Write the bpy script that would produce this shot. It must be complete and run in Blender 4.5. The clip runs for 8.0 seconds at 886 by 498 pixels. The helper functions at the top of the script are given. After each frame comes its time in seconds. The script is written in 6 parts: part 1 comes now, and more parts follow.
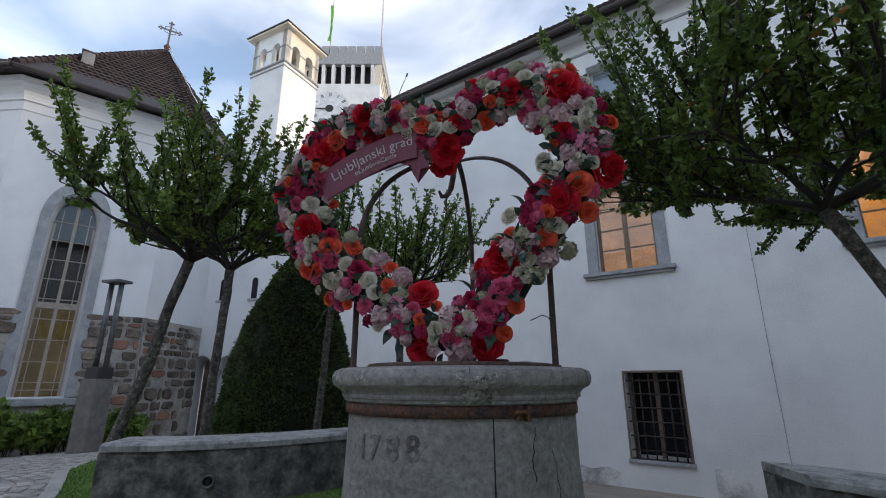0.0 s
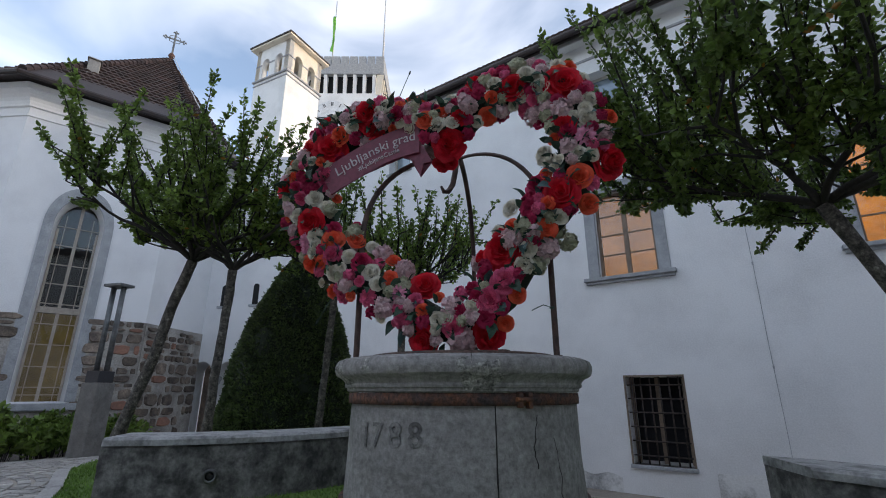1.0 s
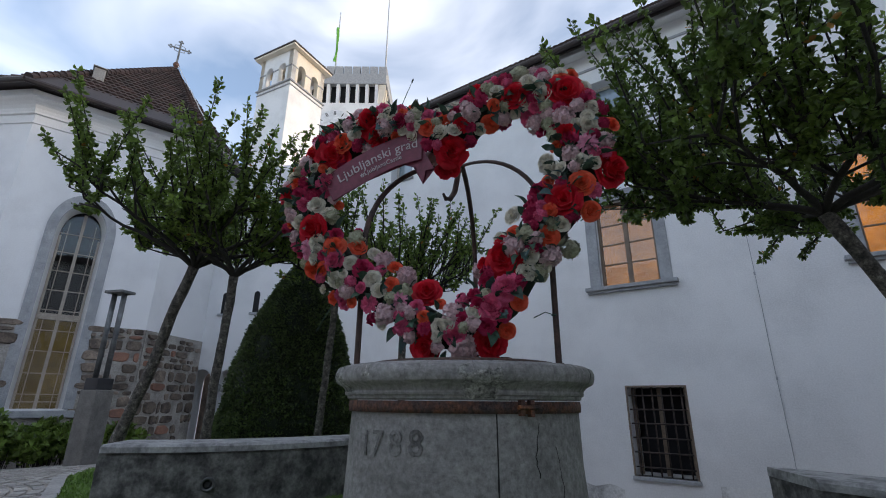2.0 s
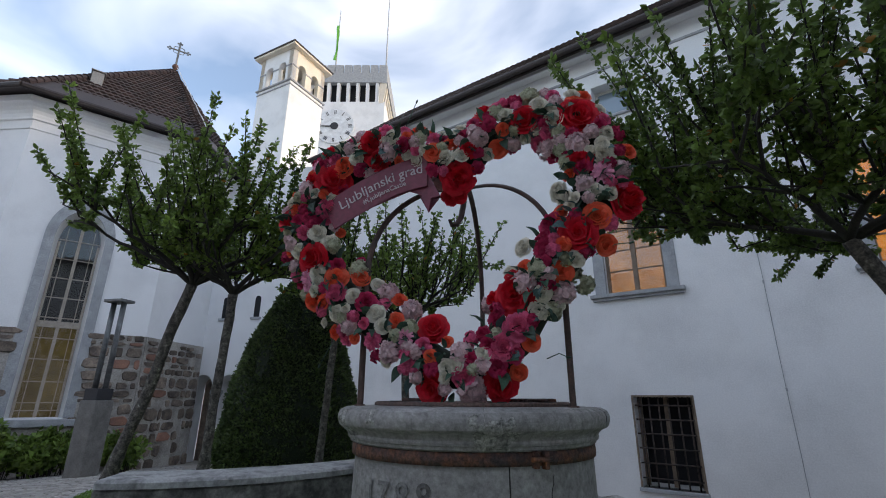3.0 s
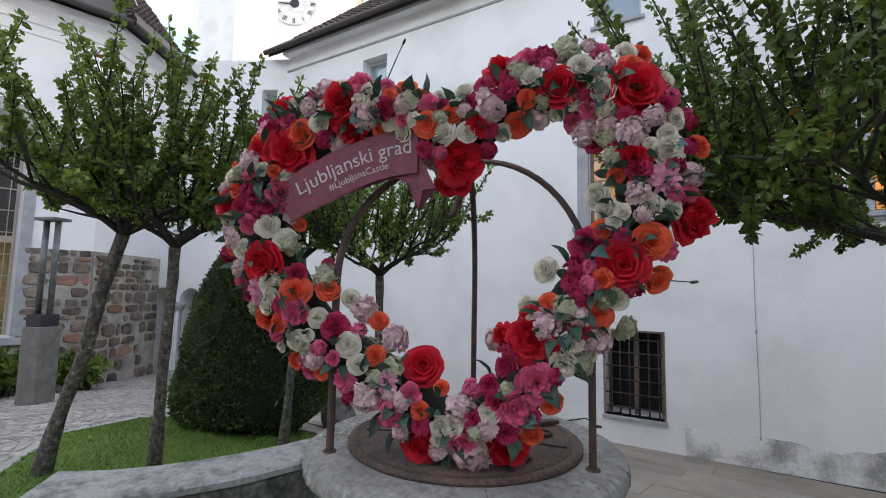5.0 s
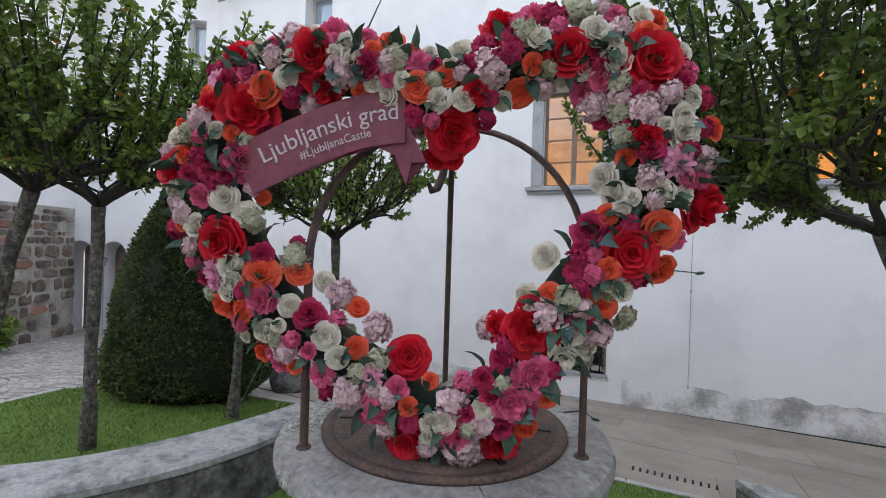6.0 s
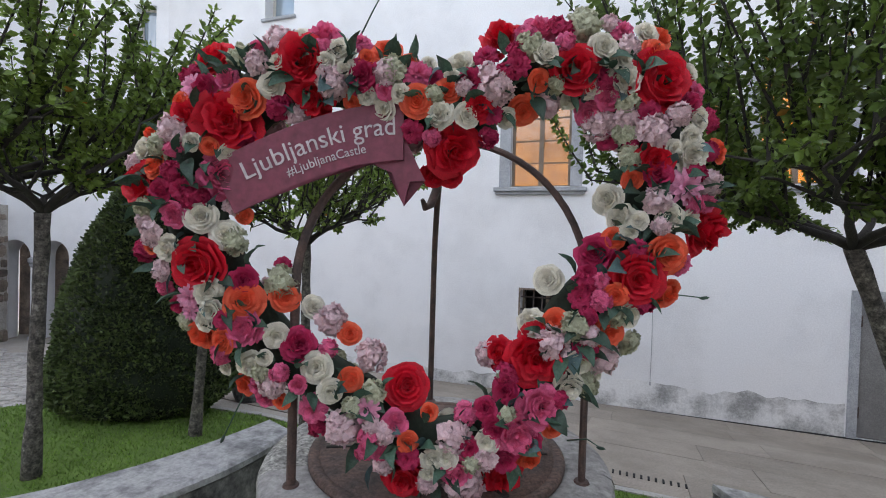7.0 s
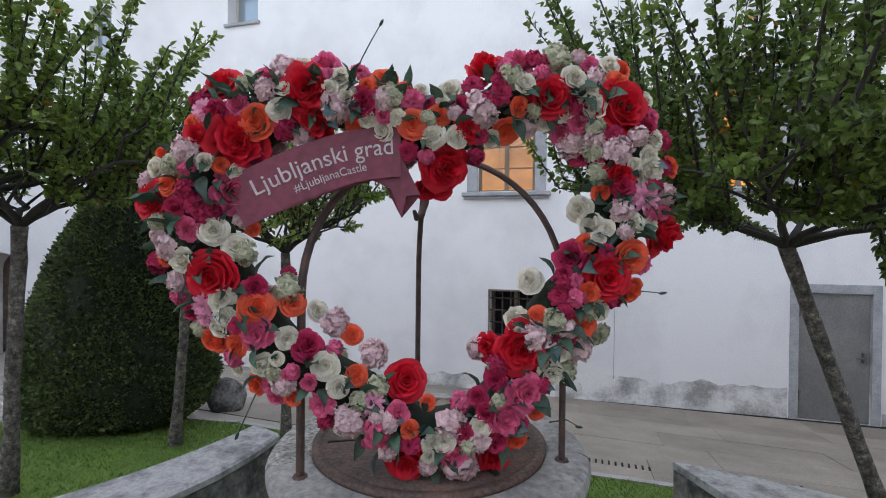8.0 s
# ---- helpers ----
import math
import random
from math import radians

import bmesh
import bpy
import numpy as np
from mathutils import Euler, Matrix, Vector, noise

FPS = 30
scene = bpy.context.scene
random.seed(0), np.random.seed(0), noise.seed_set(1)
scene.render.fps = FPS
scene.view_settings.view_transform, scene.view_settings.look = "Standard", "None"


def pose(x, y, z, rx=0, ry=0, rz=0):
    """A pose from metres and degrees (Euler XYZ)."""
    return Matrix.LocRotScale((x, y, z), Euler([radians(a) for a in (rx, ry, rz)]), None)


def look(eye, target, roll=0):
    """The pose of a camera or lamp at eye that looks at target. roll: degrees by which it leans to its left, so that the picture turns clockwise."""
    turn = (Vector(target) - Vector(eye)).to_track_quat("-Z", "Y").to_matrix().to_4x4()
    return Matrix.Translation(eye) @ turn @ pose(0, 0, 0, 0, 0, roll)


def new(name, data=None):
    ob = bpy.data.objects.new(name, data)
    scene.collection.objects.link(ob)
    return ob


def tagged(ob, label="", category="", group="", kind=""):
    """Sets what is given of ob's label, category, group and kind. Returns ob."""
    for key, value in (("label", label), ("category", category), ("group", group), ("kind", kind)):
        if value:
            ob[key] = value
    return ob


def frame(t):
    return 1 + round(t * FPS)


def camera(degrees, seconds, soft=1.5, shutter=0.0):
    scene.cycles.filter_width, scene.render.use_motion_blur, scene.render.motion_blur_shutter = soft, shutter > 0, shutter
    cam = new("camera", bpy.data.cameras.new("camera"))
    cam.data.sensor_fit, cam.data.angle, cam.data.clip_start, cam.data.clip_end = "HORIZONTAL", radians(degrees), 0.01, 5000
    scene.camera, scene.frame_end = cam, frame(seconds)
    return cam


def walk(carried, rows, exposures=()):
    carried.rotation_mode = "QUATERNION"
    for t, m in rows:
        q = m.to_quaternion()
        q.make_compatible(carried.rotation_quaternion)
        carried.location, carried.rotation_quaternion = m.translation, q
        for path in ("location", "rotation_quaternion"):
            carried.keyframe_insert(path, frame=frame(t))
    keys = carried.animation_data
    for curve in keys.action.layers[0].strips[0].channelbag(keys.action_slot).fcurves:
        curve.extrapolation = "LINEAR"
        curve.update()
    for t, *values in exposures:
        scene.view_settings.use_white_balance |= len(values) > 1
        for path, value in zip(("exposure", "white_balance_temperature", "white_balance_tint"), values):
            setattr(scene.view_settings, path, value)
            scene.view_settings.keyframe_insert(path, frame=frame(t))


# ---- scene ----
cam = camera(88.1, 8.0, soft=1.0)
PATH = [
    (0, (1.379, 0.608, 1.72), (0.17, 2.102, 2.272), -0.0),
    (0.5, (1.374, 0.614, 1.68), (0.168, 2.103, 2.252), 0.0),
    (1, (1.376, 0.599, 1.623), (0.172, 2.082, 2.214), 0.1),
    (2.5, (1.349, 0.612, 1.612), (0.148, 2.08, 2.249), 0.5),
    (3, (1.309, 0.626, 1.826), (0.102, 2.097, 2.444), 0.3),
    (3.5, (1.247, 0.635, 2.145), (0.026, 2.121, 2.694), 0.1),
    (4, (1.172, 0.671, 2.339), (-0.053, 2.178, 2.814), -0.0),
    (4.5, (1.041, 0.823, 2.419), (-0.172, 2.374, 2.77), 0.3),
    (5, (0.919, 0.928, 2.459), (-0.231, 2.553, 2.645), 1.2),
    (5.2, (0.853, 0.953, 2.485), (-0.253, 2.614, 2.619), 1.3),
    (6.3, (0.608, 0.998, 2.611), (-0.279, 2.79, 2.569), 1.9),
    (6.5, (0.561, 1.016, 2.633), (-0.297, 2.822, 2.587), 1.9),
    (7, (0.508, 0.999, 2.671), (-0.274, 2.84, 2.637), 1.7),
    (7.5, (0.495, 0.89, 2.692), (-0.197, 2.766, 2.678), 1.2),
    (8, (0.475, 0.791, 2.685), (-0.163, 2.686, 2.668), 0.6),
]
walk(cam, [(t, look(eye, target, roll)) for t, eye, target, roll in PATH],
     [(0, 0.70, 6850, 13), (2.5, 0.60, 6800, 13), (3.5, 0.90, 6900, 13), (4.5, 1.26, 7350, 14), (5.0, 1.48, 7600, 15), (6.5, 1.72, 7600, 16), (8, 1.68, 7500, 16)])

# ---------------------------------------------------------------- light
world = bpy.data.worlds.new("evening_sky")
scene.world = world
world.use_nodes = True
wn, wl = world.node_tree.nodes, world.node_tree.links
SUN_EL, SUN_AZ = 13.0, 60.0
sky = wn.new("ShaderNodeTexSky")
sky.sky_type, sky.sun_disc = "NISHITA", False
sky.sun_elevation, sky.sun_rotation = radians(SUN_EL), radians(SUN_AZ)
sky.air_density, sky.dust_density, sky.ozone_density = 1.0, 0.6, 2.2
coord, mapping = wn.new("ShaderNodeTexCoord"), wn.new("ShaderNodeMapping")
mapping.inputs["Scale"].default_value = (1.6, 1.6, 3.2)
mapping.inputs["Location"].default_value = (0.35, 0.2, 0.0)
clouds = wn.new("ShaderNodeTexNoise")
clouds.inputs["Scale"].default_value, clouds.inputs["Detail"].default_value = 1.5, 7.0
clouds.inputs["Roughness"].default_value, clouds.inputs["Distortion"].default_value = 0.42, 0.7
ramp = wn.new("ShaderNodeValToRGB")
ramp.color_ramp.elements[0].position, ramp.color_ramp.elements[1].position = 0.36, 0.74
ramp.color_ramp.elements[0].color = (0.10, 0.10, 0.10, 1)
cover = wn.new("ShaderNodeMixRGB")
cover.inputs[2].default_value = (4.3, 4.7, 5.4, 1)
wl.new(coord.outputs["Generated"], mapping.inputs["Vector"])
wl.new(mapping.outputs["Vector"], clouds.inputs["Vector"])
wl.new(clouds.outputs["Fac"], ramp.inputs["Fac"])
wl.new(ramp.outputs["Color"], cover.inputs[0])
wl.new(sky.outputs["Color"], cover.inputs[1])
wl.new(cover.outputs["Color"], wn["Background"].inputs["Color"])
wn["Background"].inputs["Strength"].default_value = 0.2
sun = new("sun", bpy.data.lights.new("sun", "SUN"))
sun.data.energy, sun.data.angle, sun.data.color = 0.9, radians(3), (1.0, 0.86, 0.70)
sun.matrix_world = look((0, 0, 40), (-math.sin(radians(SUN_AZ)), -math.cos(radians(SUN_AZ)), 40 - math.tan(radians(SUN_EL))))

# ---------------------------------------------------------------- materials
def material(name, colour, rough=0.7, metal=0.0, dark=None, scale=4.0, fine=60.0, bump=0.2, spread=0.0, low=0.35, high=0.7, translucent=0.0, third=None, grit=0.28):
    """Two scales of noise between two or three colours, fine relief, and an even spread of brightness from piece to piece."""
    m = bpy.data.materials.new(name)
    m.use_nodes = True
    n, l = m.node_tree.nodes, m.node_tree.links
    bsdf = n["Principled BSDF"]
    bsdf.inputs["Roughness"].default_value, bsdf.inputs["Metallic"].default_value = rough, metal
    tc = n.new("ShaderNodeTexCoord")
    big = n.new("ShaderNodeTexNoise")
    big.inputs["Scale"].default_value, big.inputs["Detail"].default_value, big.inputs["Roughness"].default_value = scale, 6, 0.62
    small = n.new("ShaderNodeTexNoise")
    small.inputs["Scale"].default_value, small.inputs["Detail"].default_value, small.inputs["Roughness"].default_value = fine, 8, 0.68
    sharp = n.new("ShaderNodeMapRange")
    sharp.inputs["From Min"].default_value, sharp.inputs["From Max"].default_value = 0.32, 0.68
    l.new(small.outputs["Fac"], sharp.inputs["Value"])
    l.new(tc.outputs["Object"], big.inputs["Vector"])
    l.new(tc.outputs["Object"], small.inputs["Vector"])
    cr = n.new("ShaderNodeValToRGB")
    e = cr.color_ramp.elements
    dark = dark or tuple(c * 0.7 for c in colour)
    e[0].position, e[0].color = low, (*dark, 1)
    e[1].position, e[1].color = high, (*colour, 1)
    if third:
        x = e.new(min(0.98, high + 0.12))
        x.color = (*third, 1)
    l.new(big.outputs["Fac"], cr.inputs["Fac"])
    mix = n.new("ShaderNodeMixRGB")
    mix.blend_type, mix.inputs[0].default_value = "OVERLAY", grit
    l.new(cr.outputs["Color"], mix.inputs[1])
    l.new(sharp.outputs["Result"], mix.inputs[2])
    out = mix
    if spread:
        info, add = n.new("ShaderNodeObjectInfo"), n.new("ShaderNodeMapRange")
        geo = n.new("ShaderNodeNewGeometry")
        both = n.new("ShaderNodeMath")
        both.operation = "ADD"
        wrap = n.new("ShaderNodeMath")
        wrap.operation = "FRACT"
        l.new(info.outputs["Random"], both.inputs[0])
        l.new(geo.outputs["Random Per Island"], both.inputs[1])
        l.new(both.outputs[0], wrap.inputs[0])
        l.new(wrap.outputs[0], add.inputs["Value"])
        add.inputs["To Min"].default_value, add.inputs["To Max"].default_value = 1 - spread, 1 + spread
        hsv = n.new("ShaderNodeHueSaturation")
        l.new(add.outputs["Result"], hsv.inputs["Value"])
        l.new(mix.outputs["Color"], hsv.inputs["Color"])
        out = hsv
    l.new(out.outputs["Color"], bsdf.inputs["Base Color"])
    if bump:
        b = n.new("ShaderNodeBump")
        b.inputs["Strength"].default_value, b.inputs["Distance"].default_value = bump, 0.01
        l.new(small.outputs["Fac"], b.inputs["Height"])
        l.new(b.outputs["Normal"], bsdf.inputs["Normal"])
    if translucent:
        tr, ms = n.new("ShaderNodeBsdfTranslucent"), n.new("ShaderNodeMixShader")
        l.new(out.outputs["Color"], tr.inputs["Color"])
        ms.inputs[0].default_value = translucent
        l.new(bsdf.outputs["BSDF"], ms.inputs[1])
        l.new(tr.outputs["BSDF"], ms.inputs[2])
        l.new(ms.outputs["Shader"], n["Material Output"].inputs["Surface"])
    return m


M_PLASTER = material("lime_plaster", (0.80, 0.797, 0.795), 0.9, dark=(0.68, 0.677, 0.675), scale=0.7, fine=45, bump=0.25, low=0.3, high=0.55)
# plaster with the low sun's warmth put into its colour, for the towers
M_SUNPLASTER = material("sunlit_plaster", (0.78, 0.70, 0.58), 0.9, dark=(0.66, 0.60, 0.50), scale=0.7, fine=40, bump=0.2)
M_BASEDIRT = material("stained_plaster_foot", (0.74, 0.735, 0.72), 0.92, dark=(0.32, 0.315, 0.305), scale=1.8, fine=40, bump=0.35, low=0.36, high=0.56)
M_TRIM = material("grey_stone_trim", (0.42, 0.43, 0.44), 0.85, dark=(0.29, 0.30, 0.31), scale=5, fine=70, bump=0.25)
M_WELL = material("weathered_well_stone", (0.33, 0.322, 0.31), 0.88, dark=(0.205, 0.198, 0.19), scale=4.0, fine=34, bump=1.0, low=0.32, high=0.64, third=(0.42, 0.41, 0.385), grit=0.36)
M_PATCH = material("pale_lime_mortar", (0.44, 0.43, 0.39), 0.92, dark=(0.17, 0.17, 0.16), scale=16, fine=60, bump=1.0, grit=0.8)
M_LOWWALL = material("dark_low_wall_stone", (0.21, 0.205, 0.195), 0.9, dark=(0.055, 0.055, 0.053), scale=7, fine=30, bump=1.0, low=0.38, high=0.60, grit=0.45)
# same stone as the low wall, with light from above put into the colour
M_LITTOP = material("lit_top_stone", (0.38, 0.38, 0.375), 0.85, dark=(0.16, 0.16, 0.16), scale=8, fine=40, bump=0.6, low=0.34, high=0.56, grit=0.25)
M_RUST = material("rusted_iron", (0.17, 0.075, 0.045), 0.75, 0.25, dark=(0.06, 0.045, 0.045), scale=16, fine=60, bump=0.6, low=0.38, high=0.62, third=(0.34, 0.13, 0.05), grit=0.7)
M_LID = material("rusted_lid_iron", (0.155, 0.088, 0.066), 0.7, 0.2, dark=(0.065, 0.05, 0.046), scale=6, fine=70, bump=0.5, grit=0.6)
M_IRON = material("dark_forged_iron", (0.13, 0.078, 0.062), 0.65, 0.3, dark=(0.055, 0.04, 0.037), scale=14, fine=120, bump=0.35)
M_BARS = material("old_window_bars", (0.11, 0.08, 0.07), 0.7, 0.3, dark=(0.03, 0.025, 0.025), scale=14, fine=100)
# near-black for joints, and painted in place of shade inside openings
M_DARK = material("shade_and_joint_black", (0.02, 0.02, 0.022), 0.9, bump=0)
M_TILE = material("brown_roof_tile", (0.058, 0.034, 0.031), 0.85, dark=(0.026, 0.019, 0.019), scale=2.5, fine=40, bump=0.4, spread=0.3)
M_TILE2 = material("dark_roof_tile", (0.095, 0.062, 0.052), 0.85, dark=(0.04, 0.033, 0.032), scale=2.0, fine=40, bump=0.4, spread=0.25)
M_GUTTER = material("brown_sheet_metal", (0.055, 0.04, 0.038), 0.5, 0.3, dark=(0.035, 0.028, 0.028), scale=3, fine=30, bump=0.05)
M_LEAD = material("aged_grey_metal", (0.20, 0.21, 0.21), 0.5, 0.6, dark=(0.10, 0.10, 0.10), scale=6, fine=60, bump=0.1)
M_DOOR = material("grey_painted_steel", (0.24, 0.235, 0.225), 0.55, 0.2, dark=(0.18, 0.175, 0.17), scale=2, fine=60, bump=0.08)
M_WOODFRAME = material("window_paint", (0.60, 0.57, 0.52), 0.6, dark=(0.48, 0.45, 0.41), scale=6, fine=50, bump=0.1)
M_BROWNFRAME = material("brown_window_wood", (0.23, 0.17, 0.12), 0.6, dark=(0.15, 0.11, 0.08), scale=6, fine=50, bump=0.1)
M_RUBBLE = material("rubble_stone", (0.25, 0.195, 0.15), 0.9, dark=(0.085, 0.068, 0.058), scale=5, fine=40, bump=0.7, spread=0.45)
M_BRICKRED = material("old_red_brick", (0.36, 0.18, 0.12), 0.9, dark=(0.22, 0.12, 0.09), scale=5, fine=50, bump=0.5, spread=0.3)
M_MORTAR = material("lime_mortar", (0.42, 0.39, 0.35), 0.95, dark=(0.22, 0.20, 0.18), scale=2.2, fine=35, bump=0.8, low=0.35, high=0.6)
M_PAVE = material("pale_paving", (0.40, 0.365, 0.32), 0.85, dark=(0.31, 0.28, 0.245), scale=1.2, fine=55, bump=0.25)
M_COBBLE = material("grey_cobble", (0.43, 0.41, 0.38), 0.8, dark=(0.33, 0.315, 0.295), scale=4, fine=60, bump=0.4, spread=0.25)
M_KERB = material("kerb_stone", (0.45, 0.44, 0.42), 0.85, dark=(0.33, 0.32, 0.31), scale=4, fine=60, bump=0.3)
M_LAWN = material("lawn_turf", (0.125, 0.215, 0.036), 0.9, dark=(0.075, 0.140, 0.024), scale=3.0, fine=90, bump=0.6)
M_GRASS = material("grass_blades", (0.165, 0.285, 0.048), 0.6, dark=(0.095, 0.185, 0.030), scale=1.6, fine=20, bump=0, spread=0.35, translucent=0.3)
M_LEAF = material("tree_leaf", (0.205, 0.300, 0.055), 0.42, dark=(0.095, 0.160, 0.032), scale=1.6, fine=30, bump=0, spread=0.45, translucent=0.35)
M_LEAFDARK = material("dark_tree_leaf", (0.165, 0.250, 0.048), 0.42, dark=(0.070, 0.120, 0.027), scale=1.6, fine=30, bump=0, spread=0.45, translucent=0.38)
M_YELLOW = material("turning_leaf", (0.45, 0.22, 0.03), 0.5, bump=0, spread=0.3, translucent=0.3)
M_YEW = material("clipped_yew", (0.110, 0.165, 0.046), 0.6, dark=(0.045, 0.075, 0.022), scale=3, fine=40, bump=0, spread=0.5)
M_YEWSHADE = material("yew_inner_shade", (0.012, 0.022, 0.009), 0.9, scale=8, fine=40, bump=0.5)
M_BARK = material("grey_bark", (0.155, 0.14, 0.12), 0.9, dark=(0.045, 0.040, 0.036), scale=22, fine=70, bump=0.9, low=0.38, high=0.60, third=(0.34, 0.33, 0.29), grit=0.7)
M_TWIG = material("dark_bark", (0.045, 0.038, 0.032), 0.9, dark=(0.022, 0.019, 0.017), scale=10, fine=60, bump=0.6)
M_SIGN = material("wine_red_sign", (0.20, 0.035, 0.060), 0.45, dark=(0.155, 0.028, 0.048), scale=2.5, fine=30, bump=0.03)
M_LETTER = material("pale_lettering", (0.62, 0.55, 0.55), 0.6, bump=0)
M_CLOCK = material("clock_white", (0.80, 0.82, 0.84), 0.6, bump=0.05, scale=2)
M_BLACK = material("black_paint", (0.03, 0.03, 0.035), 0.6, bump=0.05)
M_FLAG = material("green_flag_cloth", (0.14, 0.42, 0.07), 0.8, dark=(0.10, 0.33, 0.05), scale=3, bump=0.05, translucent=0.4)
M_POLE = material("pole_paint", (0.62, 0.63, 0.65), 0.5, 0.2, bump=0.05)

PETAL = dict(scale=30, fine=140, bump=0.25, spread=0.14, translucent=0.18, low=0.3, high=0.62)
M_RED = material("red_silk", (0.76, 0.007, 0.030), 0.65, dark=(0.50, 0.003, 0.016), **PETAL)
M_ORANGE = material("orange_silk", (0.90, 0.17, 0.075), 0.7, dark=(0.80, 0.065, 0.035), third=(0.92, 0.40, 0.22), **PETAL)
M_CREAMP = material("cream_silk", (0.82, 0.78, 0.66), 0.75, dark=(0.58, 0.54, 0.43), **PETAL)
M_PINK = material("pink_silk", (0.84, 0.17, 0.32), 0.7, dark=(0.58, 0.04, 0.14), third=(0.80, 0.36, 0.46), **PETAL)
M_PINKPALE = material("pale_pink_silk", (0.86, 0.42, 0.56), 0.7, dark=(0.72, 0.20, 0.36), **PETAL)
M_MAGENTA = material("magenta_silk", (0.60, 0.026, 0.120), 0.7, dark=(0.34, 0.010, 0.055), third=(0.68, 0.12, 0.24), **PETAL)
M_BLUSH = material("blush_silk", (0.84, 0.64, 0.64), 0.75, dark=(0.60, 0.36, 0.40), **PETAL)
M_GREENISH = material("green_white_silk", (0.56, 0.56, 0.40), 0.75, dark=(0.36, 0.37, 0.24), **PETAL)
M_ARTLEAF = material("silk_leaf", (0.055, 0.115, 0.075), 0.55, dark=(0.020, 0.052, 0.032), scale=12, fine=60, bump=0.15, spread=0.4, translucent=0.15)
M_BLUELEAF = material("blue_green_silk_leaf", (0.085, 0.155, 0.150), 0.6, dark=(0.045, 0.090, 0.090), scale=12, fine=60, bump=0.15, spread=0.3, translucent=0.15)
M_WIRE = material("green_wire_core", (0.018, 0.030, 0.018), 0.9, bump=0.4)


def glass(name, tint, rough=0.02):
    m = bpy.data.materials.new(name)
    m.use_nodes = True
    b = m.node_tree.nodes["Principled BSDF"]
    b.inputs["Base Color"].default_value = (*tint, 1)
    b.inputs["Roughness"].default_value = rough
    b.inputs["Metallic"].default_value = 0.0
    b.inputs["IOR"].default_value = 1.9
    b.inputs["Specular IOR Level"].default_value = 0.9
    noise_tex, bump_node = m.node_tree.nodes.new("ShaderNodeTexNoise"), m.node_tree.nodes.new("ShaderNodeBump")
    noise_tex.inputs["Scale"].default_value = 2.5
    bump_node.inputs["Strength"].default_value, bump_node.inputs["Distance"].default_value = 0.15, 0.02
    m.node_tree.links.new(noise_tex.outputs["Fac"], bump_node.inputs["Height"])
    m.node_tree.links.new(bump_node.outputs["Normal"], b.inputs["Normal"])
    return m


M_GLASSGREY = glass("small_window_glass", (0.20, 0.26, 0.30))


def lamplit(name, colour, strength):
    """A self-glowing blind or curtain behind a pane: the room's lamp, at window_1 also the pane's reflections."""
    m = material(name, colour, 0.8, dark=tuple(c * 0.55 for c in colour), scale=1.3, fine=8, bump=0)
    b = m.node_tree.nodes["Principled BSDF"]
    src = b.inputs["Base Color"].links[0].from_socket
    m.node_tree.links.new(src, b.inputs["Emission Color"])
    b.inputs["Emission Strength"].default_value = strength
    return m


M_LIT = lamplit("lamplit_orange_blind", (0.74, 0.30, 0.035), 0.7)
# warm reflections in window_1's glass, put into a glowing blind
M_REFLECTGLOW = lamplit("warm_reflection_glow", (0.55, 0.27, 0.09), 0.45)
M_LITDIM = lamplit("lamplit_chapel_room", (0.26, 0.20, 0.07), 0.16)
M_CHAPELFRAME = material("beige_window_wood", (0.46, 0.40, 0.33), 0.6, dark=(0.34, 0.29, 0.24), scale=6, fine=50, bump=0.1)


# ---------------------------------------------------------------- small mesh tools
def mesh_of(name, bm, mat, smooth=False):
    me = bpy.data.meshes.new(name)
    bm.to_mesh(me)
    bm.free()
    me.materials.append(mat)
    if smooth:
        for p in me.polygons:
            p.use_smooth = True
    return me


def part(name, bm, mat, parent=None, label="", smooth=False, at=None):
    ob = new(name, mesh_of(name, bm, mat, smooth) if isinstance(bm, bmesh.types.BMesh) else bm)
    if parent:
        ob.parent = parent
    if at is not None:
        ob.matrix_basis = at
    if label:
        ob["label"] = label
    return ob


def thing(name, label, category, at=None, group="", kind=""):
    ob = new(name)
    ob.empty_display_size = 0.1
    if at is not None:
        ob.matrix_basis = at
    return tagged(ob, label, category, group, kind)


def pieces_mesh(verts, faces, name, mat, smooth=False):
    me = bpy.data.meshes.new(name)
    me.from_pydata(verts, [], faces)
    me.materials.append(mat)
    if smooth:
        me.polygons.foreach_set("use_smooth", [True] * len(me.polygons))
    me.update()
    return me


def box(bm, x0, y0, z0, x1, y1, z1, bevel=0.0, m=None):
    r = bmesh.ops.create_cube(bm, size=1.0)
    vs = r["verts"]
    for v in vs:
        v.co = Vector((x0 + (v.co.x + 0.5) * (x1 - x0), y0 + (v.co.y + 0.5) * (y1 - y0), z0 + (v.co.z + 0.5) * (z1 - z0)))
    if bevel:
        es = list({e for v in vs for e in v.link_edges})
        r = bmesh.ops.bevel(bm, geom=es, offset=bevel, segments=2, affect="EDGES", profile=0.6)
        vs = list({v for f in r["faces"] for v in f.verts} | {v for v in vs if v.is_valid})
    if m is not None:
        for v in vs:
            v.co = m @ v.co
    return vs


def boxed(*a, **k):
    bm = bmesh.new()
    box(bm, *a, **k)
    return bm


